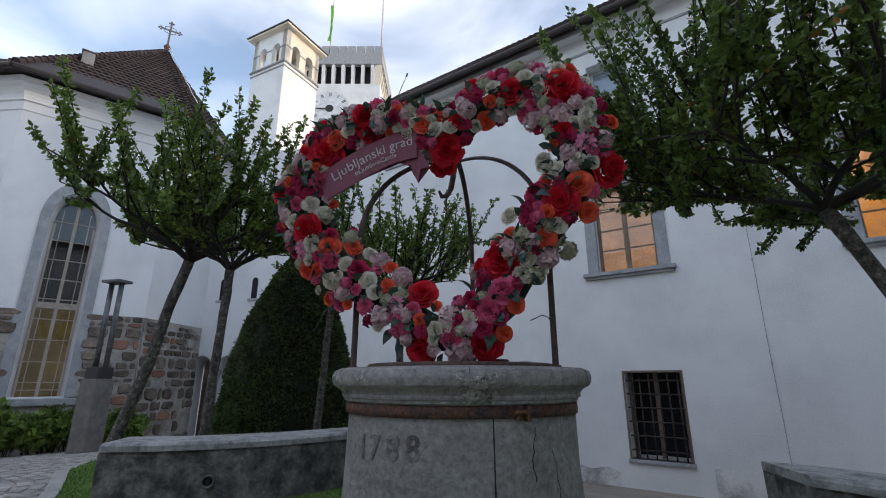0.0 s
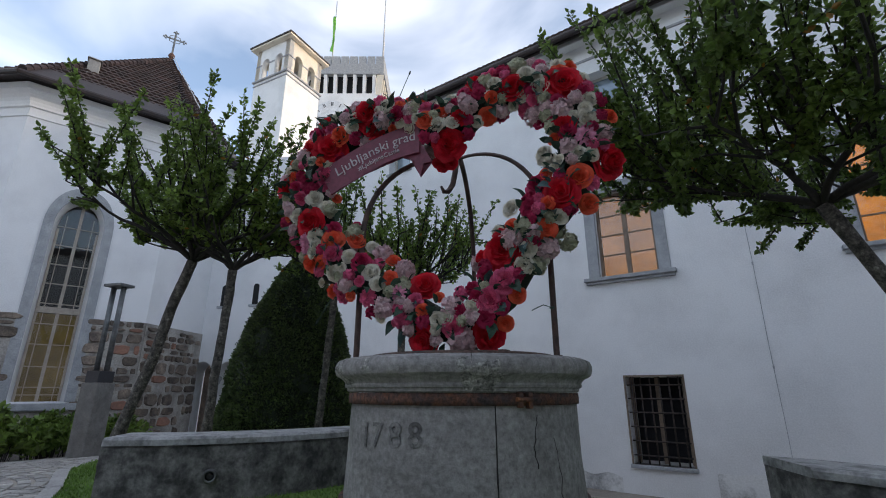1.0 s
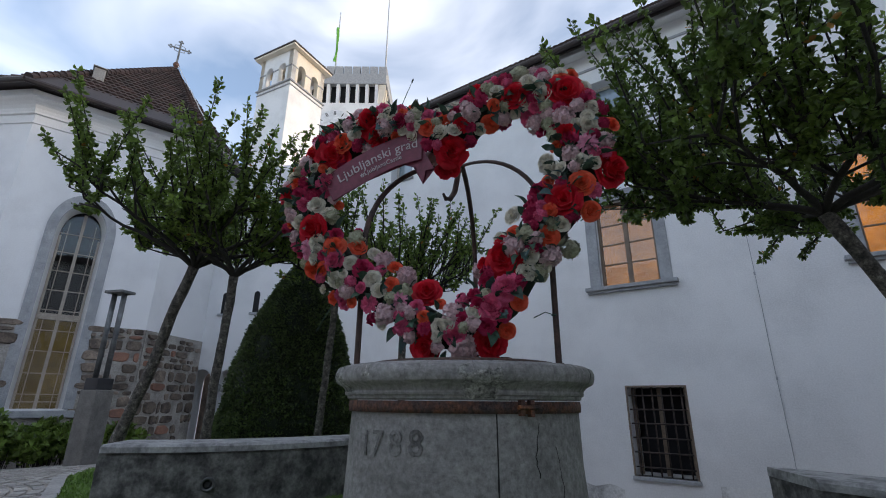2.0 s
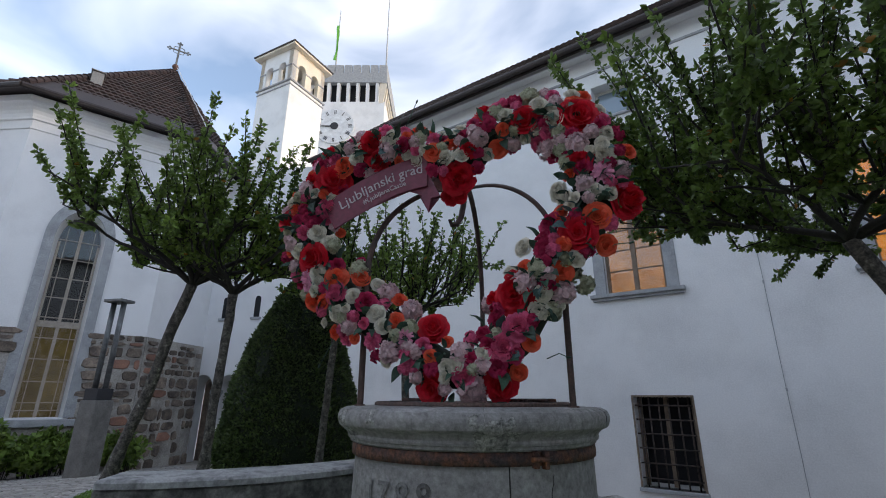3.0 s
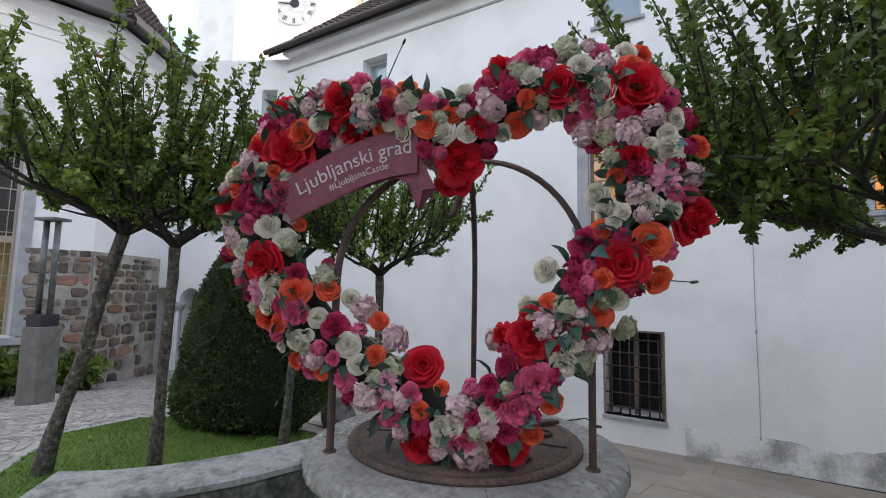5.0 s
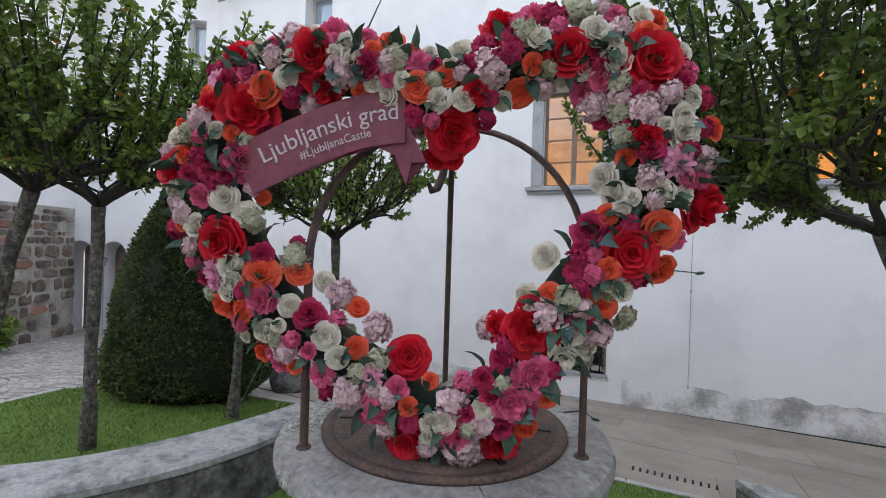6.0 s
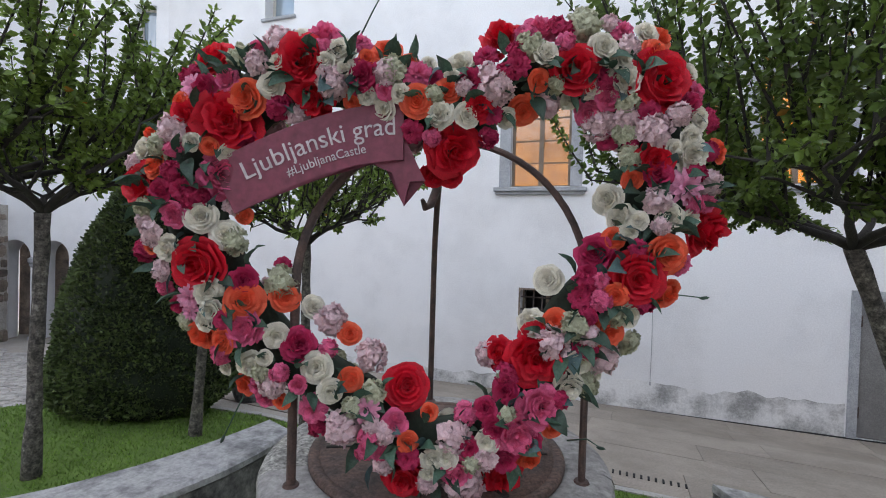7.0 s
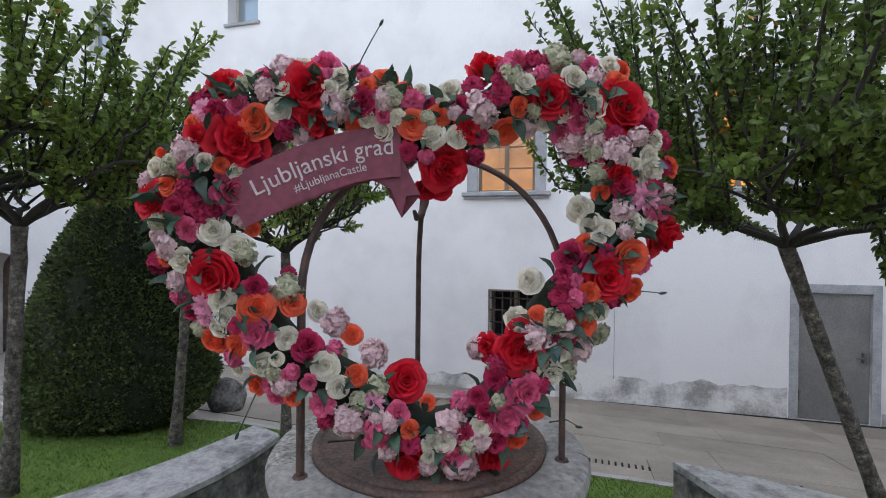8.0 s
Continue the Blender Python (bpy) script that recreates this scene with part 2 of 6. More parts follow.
def tube(bm, pts, radii, sides=8, cap=True, flat=1.0):
    """A tapered round bar along points. flat: how thick it is across, against its width."""
    rings, n = [], len(pts)
    side = None
    for i, p in enumerate(pts):
        d = (pts[min(i + 1, n - 1)] - pts[max(i - 1, 0)]).normalized()
        if side is None:
            side = d.orthogonal().normalized()
        side = (side - d * side.dot(d)).normalized()
        up = d.cross(side)
        r = radii[i] if hasattr(radii, "__len__") else radii
        rings.append([bm.verts.new(p + side * math.cos(2 * math.pi * k / sides) * r + up * math.sin(2 * math.pi * k / sides) * r * flat) for k in range(sides)])
    for a, b in zip(rings, rings[1:]):
        for k in range(sides):
            bm.faces.new((a[k], a[(k + 1) % sides], b[(k + 1) % sides], b[k]))
    if cap:
        bm.faces.new(list(reversed(rings[0])))
        bm.faces.new(rings[-1])
    return rings


def lathe(bm, profile, steps=48, wobble=0.0, seed=0, start=0.0, end=2 * math.pi):
    """A turned body from (radius, height) pairs, closed all round or over a sector."""
    full = abs(end - start - 2 * math.pi) < 1e-6
    cols = []
    for k in range(steps if full else steps + 1):
        a = start + (end - start) * k / steps
        col = []
        for r, z in profile:
            w = 1 + wobble * noise.noise(Vector((math.cos(a) * 2.5, math.sin(a) * 2.5, z * 3 + seed)))
            w += 0.35 * wobble * noise.noise(Vector((math.cos(a) * 11, math.sin(a) * 11, z * 14 + seed)))
            col.append(bm.verts.new((math.cos(a) * r * w, math.sin(a) * r * w, z)))
        cols.append(col)
    for i in range(len(cols) if full else len(cols) - 1):
        a, b = cols[i], cols[(i + 1) % len(cols)]
        for j in range(len(profile) - 1):
            bm.faces.new((a[j], b[j], b[j + 1], a[j + 1]))


def prism(bm, outline, z0, z1):
    lo = [bm.verts.new((x, y, z0)) for x, y in outline]
    hi = [bm.verts.new((x, y, z1)) for x, y in outline]
    n = len(outline)
    bm.faces.new(list(reversed(lo)))
    bm.faces.new(hi)
    for i in range(n):
        bm.faces.new((lo[i], lo[(i + 1) % n], hi[(i + 1) % n], hi[i]))


def wall_panel(name, length, height, thick, holes, mat, at, label="", kind="structure", z0=0.0):
    """A wall along x with its outer face at y = 0, its body behind it, and openings (x0, z0, x1, z1) that go right through."""
    xs = sorted({0.0, length, *[h[0] for h in holes], *[h[2] for h in holes]})
    zs = sorted({z0, height, *[h[1] for h in holes], *[h[3] for h in holes]})
    bm = bmesh.new()
    made = {}

    def v(x, y, z):
        key = (round(x, 4), round(y, 4), round(z, 4))
        if key not in made:
            made[key] = bm.verts.new(key)
        return made[key]

    def solid(i, j):
        if not (0 <= i < len(xs) - 1 and 0 <= j < len(zs) - 1):
            return False
        cx, cz = (xs[i] + xs[i + 1]) / 2, (zs[j] + zs[j + 1]) / 2
        return not any(h[0] < cx < h[2] and h[1] < cz < h[3] for h in holes)

    for i in range(len(xs) - 1):
        for j in range(len(zs) - 1):
            if not solid(i, j):
                continue
            a, b, c, d = xs[i], xs[i + 1], zs[j], zs[j + 1]
            bm.faces.new((v(a, 0, c), v(b, 0, c), v(b, 0, d), v(a, 0, d)))
            bm.faces.new((v(a, thick, c), v(a, thick, d), v(b, thick, d), v(b, thick, c)))
            if not solid(i - 1, j):
                bm.faces.new((v(a, 0, c), v(a, 0, d), v(a, thick, d), v(a, thick, c)))
            if not solid(i + 1, j):
                bm.faces.new((v(b, 0, c), v(b, thick, c), v(b, thick, d), v(b, 0, d)))
            if not solid(i, j - 1):
                bm.faces.new((v(a, 0, c), v(a, thick, c), v(b, thick, c), v(b, 0, c)))
            if not solid(i, j + 1):
                bm.faces.new((v(a, 0, d), v(b, 0, d), v(b, thick, d), v(a, thick, d)))
    return tagged(part(name, bm, mat, at=at), label, "wall", kind=kind)


# ---------------------------------------------------------------- the lie of the land
WELL = Vector((-0.25, 2.78, 0.0))
LAWN_Z = 0.92


def smooth(a, b, x):
    t = min(1.0, max(0.0, (x - a) / (b - a)))
    return t * t * (3 - 2 * t)


def land(x, y):
    """Height of the sloping courtyard: a level top round the well, falling to the long wall and to the chapel."""
    north = min(1.0, max(0.0, (y - 3.6) / 5.5))
    west = min(1.0, max(0.0, (-x - 4.5) / 9.5))
    return LAWN_Z * (1 - max(north, 0.0)) * (1 - west) + 0.08 * west


def lay_ground():
    steps_x = [-400, -120, -60, -35] + [-24 + 0.5 * i for i in range(81)] + [25, 60, 120, 400]
    steps_y = [-400, -120, -40, -20] + [-10 + 0.5 * i for i in range(61)] + [30, 60, 120, 400]
    nx = len(steps_x)
    verts = [(x, y, land(x, y) - 0.03) for y in steps_y for x in steps_x]
    faces = [(j * nx + i, j * nx + i + 1, (j + 1) * nx + i + 1, (j + 1) * nx + i) for j in range(len(steps_y) - 1) for i in range(nx - 1)]
    return tagged(new("ground", pieces_mesh(verts, faces, "ground", M_PAVE, True)), "pale grey sloping courtyard paving", "ground", kind="structure")


lay_ground()

# ---------------------------------------------------------------- the long white building
WALL_Y, WX0, WX1, EAVE = 9.115, -9.9, 26.0, 9.035
BIG = [(-1.64, 3.68, -0.60, 5.36), (2.16, 3.68, 3.20, 5.36)]
SMALL = [(-7.12, 7.36, -6.37, 8.16), (-1.52, 7.36, -0.71, 8.16)]
BARRED = (-1.39, 0.47, -0.49, 1.855)
DOOR = (3.50, 0.0, 4.46, 2.0)
# the long front stands four degrees off the axis, turning about a point near the barred window
SWING = Matrix.Translation((-0.5, WALL_Y, 0)) @ pose(0, 0, 0, 0, 0, math.degrees(math.atan(0.07))) @ Matrix.Translation((0.5, -WALL_Y, 0))
standing = set(bpy.data.objects)
holes = [(a - WX0, c, b - WX0, d) for a, c, b, d in BIG + SMALL + [BARRED, DOOR]]
wall_panel("wall_north", WX1 - WX0, EAVE, 0.7, holes, M_PLASTER, pose(WX0, WALL_Y, 0), "tall white lime-plastered castle wall", z0=-0.3)
for gx0, gx1, hh in ((WX0, -1.6, 0.22), (-0.2, 3.36, 0.42), (4.6, WX1, 0.25)):
    bm = bmesh.new()
    n_ = int((gx1 - gx0) / 0.08)
    tops = [hh + 0.16 * noise.noise(Vector((gx0 + i * 0.08, 0, 3)) * 0.9) + 0.09 * noise.noise(Vector((gx0 + i * 0.08, 5, 3)) * 4) for i in range(n_ + 1)]
    lo_ = [bm.verts.new((gx0 + (gx1 - gx0) * i / n_, WALL_Y - 0.004, -0.2)) for i in range(n_ + 1)]
    hi_ = [bm.verts.new((gx0 + (gx1 - gx0) * i / n_, WALL_Y - 0.004, tops[i])) for i in range(n_ + 1)]
    bk_ = [bm.verts.new((v.co.x, WALL_Y + 0.01, v.co.z)) for v in hi_]
    for i in range(n_):
        bm.faces.new((lo_[i], lo_[i + 1], hi_[i + 1], hi_[i]))
        bm.faces.new((hi_[i], hi_[i + 1], bk_[i + 1], bk_[i]))
    tagged(part("plinth", bm, M_BASEDIRT), "damp-stained plaster foot of the long wall", "plinth", kind="structure")
tagged(part("gap", boxed(WX0, WALL_Y - 0.035, -0.02, WX1, WALL_Y - 0.005, 0.006), M_DARK), "dark open joint along the wall foot", "joint", kind="structure")
tagged(part("trim", boxed(WX0, WALL_Y - 0.03, 8.50, WX1, WALL_Y + 0.01, 8.555, 0.008), M_TRIM), "thin grey string line under the eaves", "trim", kind="structure")
tagged(part("cornice", boxed(WX0, WALL_Y - 0.22, EAVE - 0.12, WX1, WALL_Y + 0.3, EAVE, 0.03), M_PLASTER), "white plaster eaves cornice", "cornice", kind="structure")
for gx, wx in ((WX1 - 0.6, 0.6), (WX0, 0.6)):
    tagged(part("wall_end", boxed(gx, WALL_Y + 0.7, -0.3, gx + wx, WALL_Y + 9.4, EAVE), M_PLASTER), "white plaster end wall", "wall", kind="structure")
tagged(part("wall_back", boxed(WX0, WALL_Y + 9.4, -0.3, WX1, WALL_Y + 10.0, EAVE), M_PLASTER), "white plaster back wall", "wall", kind="structure")
tagged(part("floor_inside", boxed(WX0 + 0.6, WALL_Y + 0.7, 2.9, WX1 - 0.6, WALL_Y + 9.4, 3.1), M_DARK), "dark floor inside the building", "floor", kind="structure")


def tiled_slope(name, origin, along, up, length, run, parent, mat, tile_w=0.19, tile_h=0.32, clip=None):
    """Overlapping tiles in rows on a slope: the lowest rows as single tiles, the rest joined."""
    along, up = along.normalized(), up.normalized()
    normal = along.cross(up).normalized()
    if normal.z < 0:
        normal = -normal
    rows, cols = int(run / tile_h), int(length / tile_w)
    verts, faces = [], []
    for r in range(rows):
        for c in range(cols):
            s0 = (c + (0.5 if r % 2 else 0.0)) * tile_w
            t0 = r * tile_h
            if clip and not clip(s0 + tile_w / 2, t0 + tile_h / 2):
                continue
            j = random.uniform(-0.006, 0.006)
            base = origin + along * s0 + up * (t0 - 0.04) + normal * (0.035 + j)
            w = along * (tile_w * 0.95)
            h = up * (tile_h * 1.18)
            k = len(verts)
            arch = normal * 0.022
            low, high = normal * 0.022, normal * -0.02
            verts += [base + low, base + w * 0.5 + low + arch, base + w + low, base + w + h + high, base + w * 0.5 + h + high + arch, base + h + high, base - normal * 0.02, base + w - normal * 0.02]
            faces += [(k, k + 1, k + 4, k + 5), (k + 1, k + 2, k + 3, k + 4), (k + 6, k + 7, k + 2, k + 1, k)]
    ob = new(name, pieces_mesh(verts, faces, name, mat))
    ob.parent = parent
    ob["kind"] = "stuff"
    return ob


roof = tagged(new("roof"), "dark brown tiled roof of the long building", "roof", kind="structure")
PITCH = radians(43.5)
E0 = Vector((WX0 - 0.3, WALL_Y - 0.45, EAVE - 0.08))
UP = Vector((0, math.cos(PITCH), math.sin(PITCH)))
bm = bmesh.new()
q = [E0, E0 + Vector((WX1 - WX0 + 0.6, 0, 0)), E0 + Vector((WX1 - WX0 + 0.6, 0, 0)) + UP * 6.8, E0 + UP * 6.8]
lo = [bm.verts.new(p - Vector((0, 0, 0.14))) for p in q]
hi = [bm.verts.new(p) for p in q]
for f in ((0, 1, 2, 3),):
    bm.faces.new([hi[i] for i in f])
    bm.faces.new([lo[i] for i in reversed(f)])
for i in range(4):
    bm.faces.new((lo[i], lo[(i + 1) % 4], hi[(i + 1) % 4], hi[i]))
part("deck", bm, M_GUTTER, roof)
bm = bmesh.new()
q2 = [Vector((p.x, 2 * (E0.y + UP.y * 6.8) - p.y, p.z)) for p in q]
bm.faces.new([bm.verts.new(p) for p in reversed(q2)])
part("back_slope", bm, M_TILE2, roof)
tiled_slope("tiles", E0, Vector((1, 0, 0)), UP, 24.0, 6.6, roof, M_TILE2, 0.21, 0.36)
tiled_slope("far_tiles", E0 + Vector((24.0, 0, 0)), Vector((1, 0, 0)), UP, WX1 - WX0 - 23.4, 2.2, roof, M_TILE2, 0.42, 0.5)
bm = bmesh.new()
tube(bm, [Vector((WX0 - 0.35, WALL_Y - 0.52, EAVE - 0.10)), Vector((WX1, WALL_Y - 0.52, EAVE - 0.10))], 0.075, 10)
part("gutter", bm, M_GUTTER, roof, "dark sheet-metal rain gutter")


def tall_window(name, a, z0, b, z1, blind, label):
    """A two-leaf window with glazing bars in a stone surround with a sill."""
    w = tagged(new(name), label, "window", kind="structure")
    y = WALL_Y
    bm = bmesh.new()
    box(bm, a - 0.20, y - 0.02, z0, a, y + 0.06, z1 + 0.2, 0.006)
    box(bm, b, y - 0.02, z0, b + 0.20, y + 0.06, z1 + 0.2, 0.006)
    box(bm, a - 0.001, y - 0.02, z1, b + 0.001, y + 0.06, z1 + 0.2, 0.006)
    part("surround", bm, M_TRIM, w)
    bm = bmesh.new()
    box(bm, a - 0.28, y - 0.12, z0 - 0.09, b + 0.28, y + 0.2, z0 - 0.02, 0.012)
    box(bm, a - 0.25, y - 0.07, z0 - 0.14, b + 0.25, y + 0.05, z0 - 0.09, 0.01)
    part("window_sill", bm, M_TRIM, w, "grey moulded stone sill")
    fr = bmesh.new()
    mid = (a + b) / 2
    yy0, yy1 = y + 0.14, y + 0.20
    for x0, x1 in ((a, a + 0.05), (b - 0.05, b), (mid - 0.04, mid + 0.04)):
        box(fr, x0, yy0, z0 - 0.02, x1, yy1, z1)
    for zz in (z0 - 0.02, z1 - 0.05):
        box(fr, a, yy0 + 0.004, zz, b, yy1 - 0.004, zz + 0.06)
    part("window_frame", fr, M_BROWNFRAME, w, "brown painted wooden frame")
    rows = 4
    for i in range(rows):
        for x0, x1 in ((a + 0.05, mid - 0.04), (mid + 0.04, b - 0.05)):
            h = (z1 - z0 - 0.09) / rows
            c0 = z0 + 0.04 + i * h
            part("pane", boxed(x0, y + 0.165, c0 + 0.012, x1, y + 0.172, c0 + h - 0.012), M_GLASSPANE, w)
            if i:
                part("glazing_bar", boxed(x0, y + 0.155, c0 - 0.012, x1, y + 0.185, c0 + 0.012), M_BROWNFRAME, w)
    part("blind", boxed(a - 0.05, y + 0.42, z0 - 0.1, b + 0.05, y + 0.44, z1 + 0.1), blind, w, "glowing blind behind the panes")
    return w


def pane_glass(name, clear):
    """Clear thin glass: mirror-like gloss over a see-through pane."""
    m = bpy.data.materials.new(name)
    m.use_nodes = True
    n, l = m.node_tree.nodes, m.node_tree.links
    n.remove(n["Principled BSDF"])
    g, t, f, mix = n.new("ShaderNodeBsdfGlossy"), n.new("ShaderNodeBsdfTransparent"), n.new("ShaderNodeFresnel"), n.new("ShaderNodeMixShader")
    f.inputs["IOR"].default_value = 1.75
    g.inputs["Roughness"].default_value = 0.015
    t.inputs["Color"].default_value = (clear, clear, clear, 1)
    nt, bu = n.new("ShaderNodeTexNoise"), n.new("ShaderNodeBump")
    nt.inputs["Scale"].default_value = 3.0
    bu.inputs["Strength"].default_value, bu.inputs["Distance"].default_value = 0.25, 0.02
    l.new(nt.outputs["Fac"], bu.inputs["Height"])
    l.new(bu.outputs["Normal"], g.inputs["Normal"])
    l.new(f.outputs["Fac"], mix.inputs[0])
    l.new(t.outputs["BSDF"], mix.inputs[1])
    l.new(g.outputs["BSDF"], mix.inputs[2])
    l.new(mix.outputs["Shader"], n["Material Output"].inputs["Surface"])
    return m


M_GLASSPANE = pane_glass("window_pane", 0.8)
tall_window("window_1", *[BIG[0][i] for i in (0, 1, 2, 3)], M_REFLECTGLOW, "two-leaf brown window with a lamp-lit room")
tall_window("window_2", *[BIG[1][i] for i in (0, 1, 2, 3)], M_LIT, "two-leaf window glowing orange from a lit room")


def attic_window(name, a, z0, b, z1):
    w = tagged(new(name), "small grey attic window set deep in the wall", "window", kind="structure")
    y = WALL_Y
    bm = bmesh.new()
    for x0, x1 in ((a, a + 0.06), (b - 0.06, b)):
        box(bm, x0, y + 0.26, z0, x1, y + 0.32, z1)
    for zz in (z0, z1 - 0.06):
        box(bm, a + 0.06, y + 0.262, zz, b - 0.06, y + 0.318, zz + 0.06)
    part("window_frame", bm, M_WOODFRAME, w)
    part("pane", boxed(a + 0.06, y + 0.285, z0 + 0.06, b - 0.06, y + 0.295, z1 - 0.06), M_GLASSGREY, w)
    part("window_sill", boxed(a - 0.06, y - 0.06, z0 - 0.06, b + 0.06, y + 0.24, z0, 0.01), M_TRIM, w)
    return w


for i, (a, c, b, d) in enumerate(SMALL):
    attic_window("window_%d" % (3 + i), a, c, b, d)

# barred cellar window
w = tagged(new("window_5"), "dark cellar window behind a rusty iron grille", "window", kind="structure")
a, z0, b, z1 = BARRED
bm = bmesh.new()
for bx in ((a - 0.03, z0, a, z1 + 0.03), (b, z0, b + 0.03, z1 + 0.03), (a, z1, b, z1 + 0.03)):
    box(bm, bx[0], WALL_Y - 0.012, bx[1], bx[2], WALL_Y + 0.05, bx[3])
part("surround", bm, M_BROWNFRAME, w)
part("window_sill", boxed(a - 0.05, WALL_Y - 0.05, z0 - 0.06, b + 0.05, WALL_Y + 0.2, z0, 0.01), M_TRIM, w)
for i in range(6):
    x = a + (b - a) * (i + 0.5) / 6
    bm = bmesh.new()
    tube(bm, [Vector((x, WALL_Y + 0.08, z0)), Vector((x, WALL_Y + 0.08, z1))], 0.014, 6)
    part("upright_bar", bm, M_BARS, w, smooth=True)
for i in range(6):
    zz = z0 + (z1 - z0) * (i + 0.6) / 6.2
    bm = bmesh.new()
    tube(bm, [Vector((a, WALL_Y + 0.062, zz)), Vector((b, WALL_Y + 0.062, zz))], 0.013, 6)
    part("cross_bar", bm, M_BARS, w, smooth=True)
bm = bmesh.new()
for x0, x1 in ((a, a + 0.06), ((a + b) / 2 - 0.03, (a + b) / 2 + 0.03), (b - 0.06, b)):
    box(bm, x0, WALL_Y + 0.26, z0, x1, WALL_Y + 0.31, z1)
part("window_frame", bm, M_BROWNFRAME, w)
# black sheet painted as the cellar's shade behind the grille
part("shade_backing", boxed(a - 0.1, WALL_Y + 0.6, z0 - 0.1, b + 0.1, WALL_Y + 0.65, z1 + 0.1), M_DARK, w)

# steel service door
d = tagged(new("door_1"), "closed grey steel service door in a stone frame", "door", kind="structure")
a, z0, b, z1 = DOOR
bm = bmesh.new()
for bx in ((a - 0.12, 0.0, a, z1 + 0.14), (b, 0.0, b + 0.12, z1 + 0.14), (a, z1, b, z1 + 0.14)):
    box(bm, bx[0], WALL_Y - 0.025, bx[1], bx[2], WALL_Y + 0.15, bx[3], 0.008)
part("door_frame", bm, M_TRIM, d)
part("door_leaf", boxed(a + 0.005, WALL_Y + 0.03, z0 + 0.01, b - 0.005, WALL_Y + 0.075, z1 - 0.005, 0.004), M_DOOR, d)
for zz in (0.3, 1.62):
    bm = bmesh.new()
    tube(bm, [Vector((a + 0.015, WALL_Y + 0.015, zz)), Vector((a + 0.015, WALL_Y + 0.015, zz + 0.16))], 0.018, 8)
    part("hinge", bm, M_IRON, d, smooth=True)
bm = bmesh.new()
tube(bm, [Vector((b - 0.09, WALL_Y - 0.03, 1.02)), Vector((b - 0.20, WALL_Y - 0.03, 1.02))], 0.012, 8)
box(bm, b - 0.11, WALL_Y - 0.03, 0.95, b - 0.07, WALL_Y + 0.032, 1.1)
part("door_handle", bm, M_LEAD, d)

# thin wires down the wall
for x, lo_z, hi_z in ((0.77, 0.42, 8.3),):
    bm = bmesh.new()
    tube(bm, [Vector((x + 0.004 * math.sin(i * 1.7), WALL_Y - 0.012, lo_z + (hi_z - lo_z) * i / 12)) for i in range(13)], 0.0042, 6)
    for zz in (lo_z, 1.94, 3.55):
        box(bm, x - 0.012, WALL_Y - 0.022, zz, x + 0.012, WALL_Y, zz + 0.05)
    tagged(part("wall_cable", bm, M_TRIM), "thin grey cable clipped to the white wall", "cable")

for ob in set(bpy.data.objects) - standing:
    if ob.parent is None:
        ob.matrix_basis = SWING @ ob.matrix_basis

# ---------------------------------------------------------------- added walls out of view that cut the skylight on the courtyard
for nm, x0, y0, x1, y1 in (("skyblock_south", -24.0, -12.6, 26.0, -12.0), ("skyblock_east", 6.8, -12.0, 7.4, WALL_Y + 0.4), ("skyblock_west", -21.6, -12.0, -21.0, 0.5)):
    tagged(part(nm, boxed(x0, y0, -0.4, x1, y1, 9.0), M_PLASTER), "added plain white wall out of view that cuts skylight", "wall", kind="structure")
    tagged(part("roof_edge", boxed(x0 - 0.3, y0 - 0.3, 9.0, x1 + 0.3, y1 + 0.3, 9.3), M_TILE2), "dark cap of an added wall out of view", "roof", kind="structure")

# ---------------------------------------------------------------- chapel
CH_TOP = 8.45
# wall corners of the apse: seen corner first, then round by south, west and north
PLAN = [Vector((-11.46, 4.78, 0)), Vector((-12.05, 1.71, 0)), Vector((-14.64, -0.04, 0)), Vector((-18.60, -0.04, 0)), Vector((-18.60, 8.60, 0)), Vector((-15.60, 8.60, 0)), Vector((-12.77, 6.72, 0))]
CH_N = len(PLAN)


def ch_corner(i, out=0.0):
    """A corner of the apse, moved outward so that both of its faces move by the given distance."""
    p = PLAN[i % CH_N]
    e0, e1 = (p - PLAN[(i - 1) % CH_N]).normalized(), (PLAN[(i + 1) % CH_N] - p).normalized()
    n0, n1 = Vector((-e0.y, e0.x, 0)), Vector((-e1.y, e1.x, 0))
    m_ = (n0 + n1).normalized()
    return p + m_ * (out / max(0.3, m_.dot(n0)))


# outer corners run: -1 (far), 0 (seen corner), 1, 2
chapel = thing("chapel", "white Gothic chapel apse with a brown tiled roof and rubble foot", "chapel")
def face_length(i):
    return (ch_corner(i) - ch_corner(i + 1)).length


FACE = face_length(0)
STONE_TOP = 3.2


def face_pose(i):
    p, q = ch_corner(i + 1), ch_corner(i)
    d = (q - p).normalized()
    return Matrix(((d.x, -d.y, 0, p.x), (d.y, d.x, 0, p.y), (0, 0, 1, 0), (0, 0, 0, 1)))


WIN_S, WIN_HALF, WIN_Z0, WIN_SPRING, WIN_TIP = 1.42, 0.47, 1.38, 5.30, 6.0


def arch_outline(half, z0, spring, tip, steps=10):
    """The outline of a pointed arch, from its lower left round to its lower right."""
    pts = [(-half, z0), (-half, spring)]
    for k in range(1, steps + 1):
        t = k / steps
        pts.append((-half * math.cos(t * math.pi / 2) ** 0.9 if t < 1 else 0.0, spring + (tip - spring) * math.sin(t * math.pi / 2) ** 1.0))
    return pts + [(-x, z) for x, z in reversed(pts[:-1])]


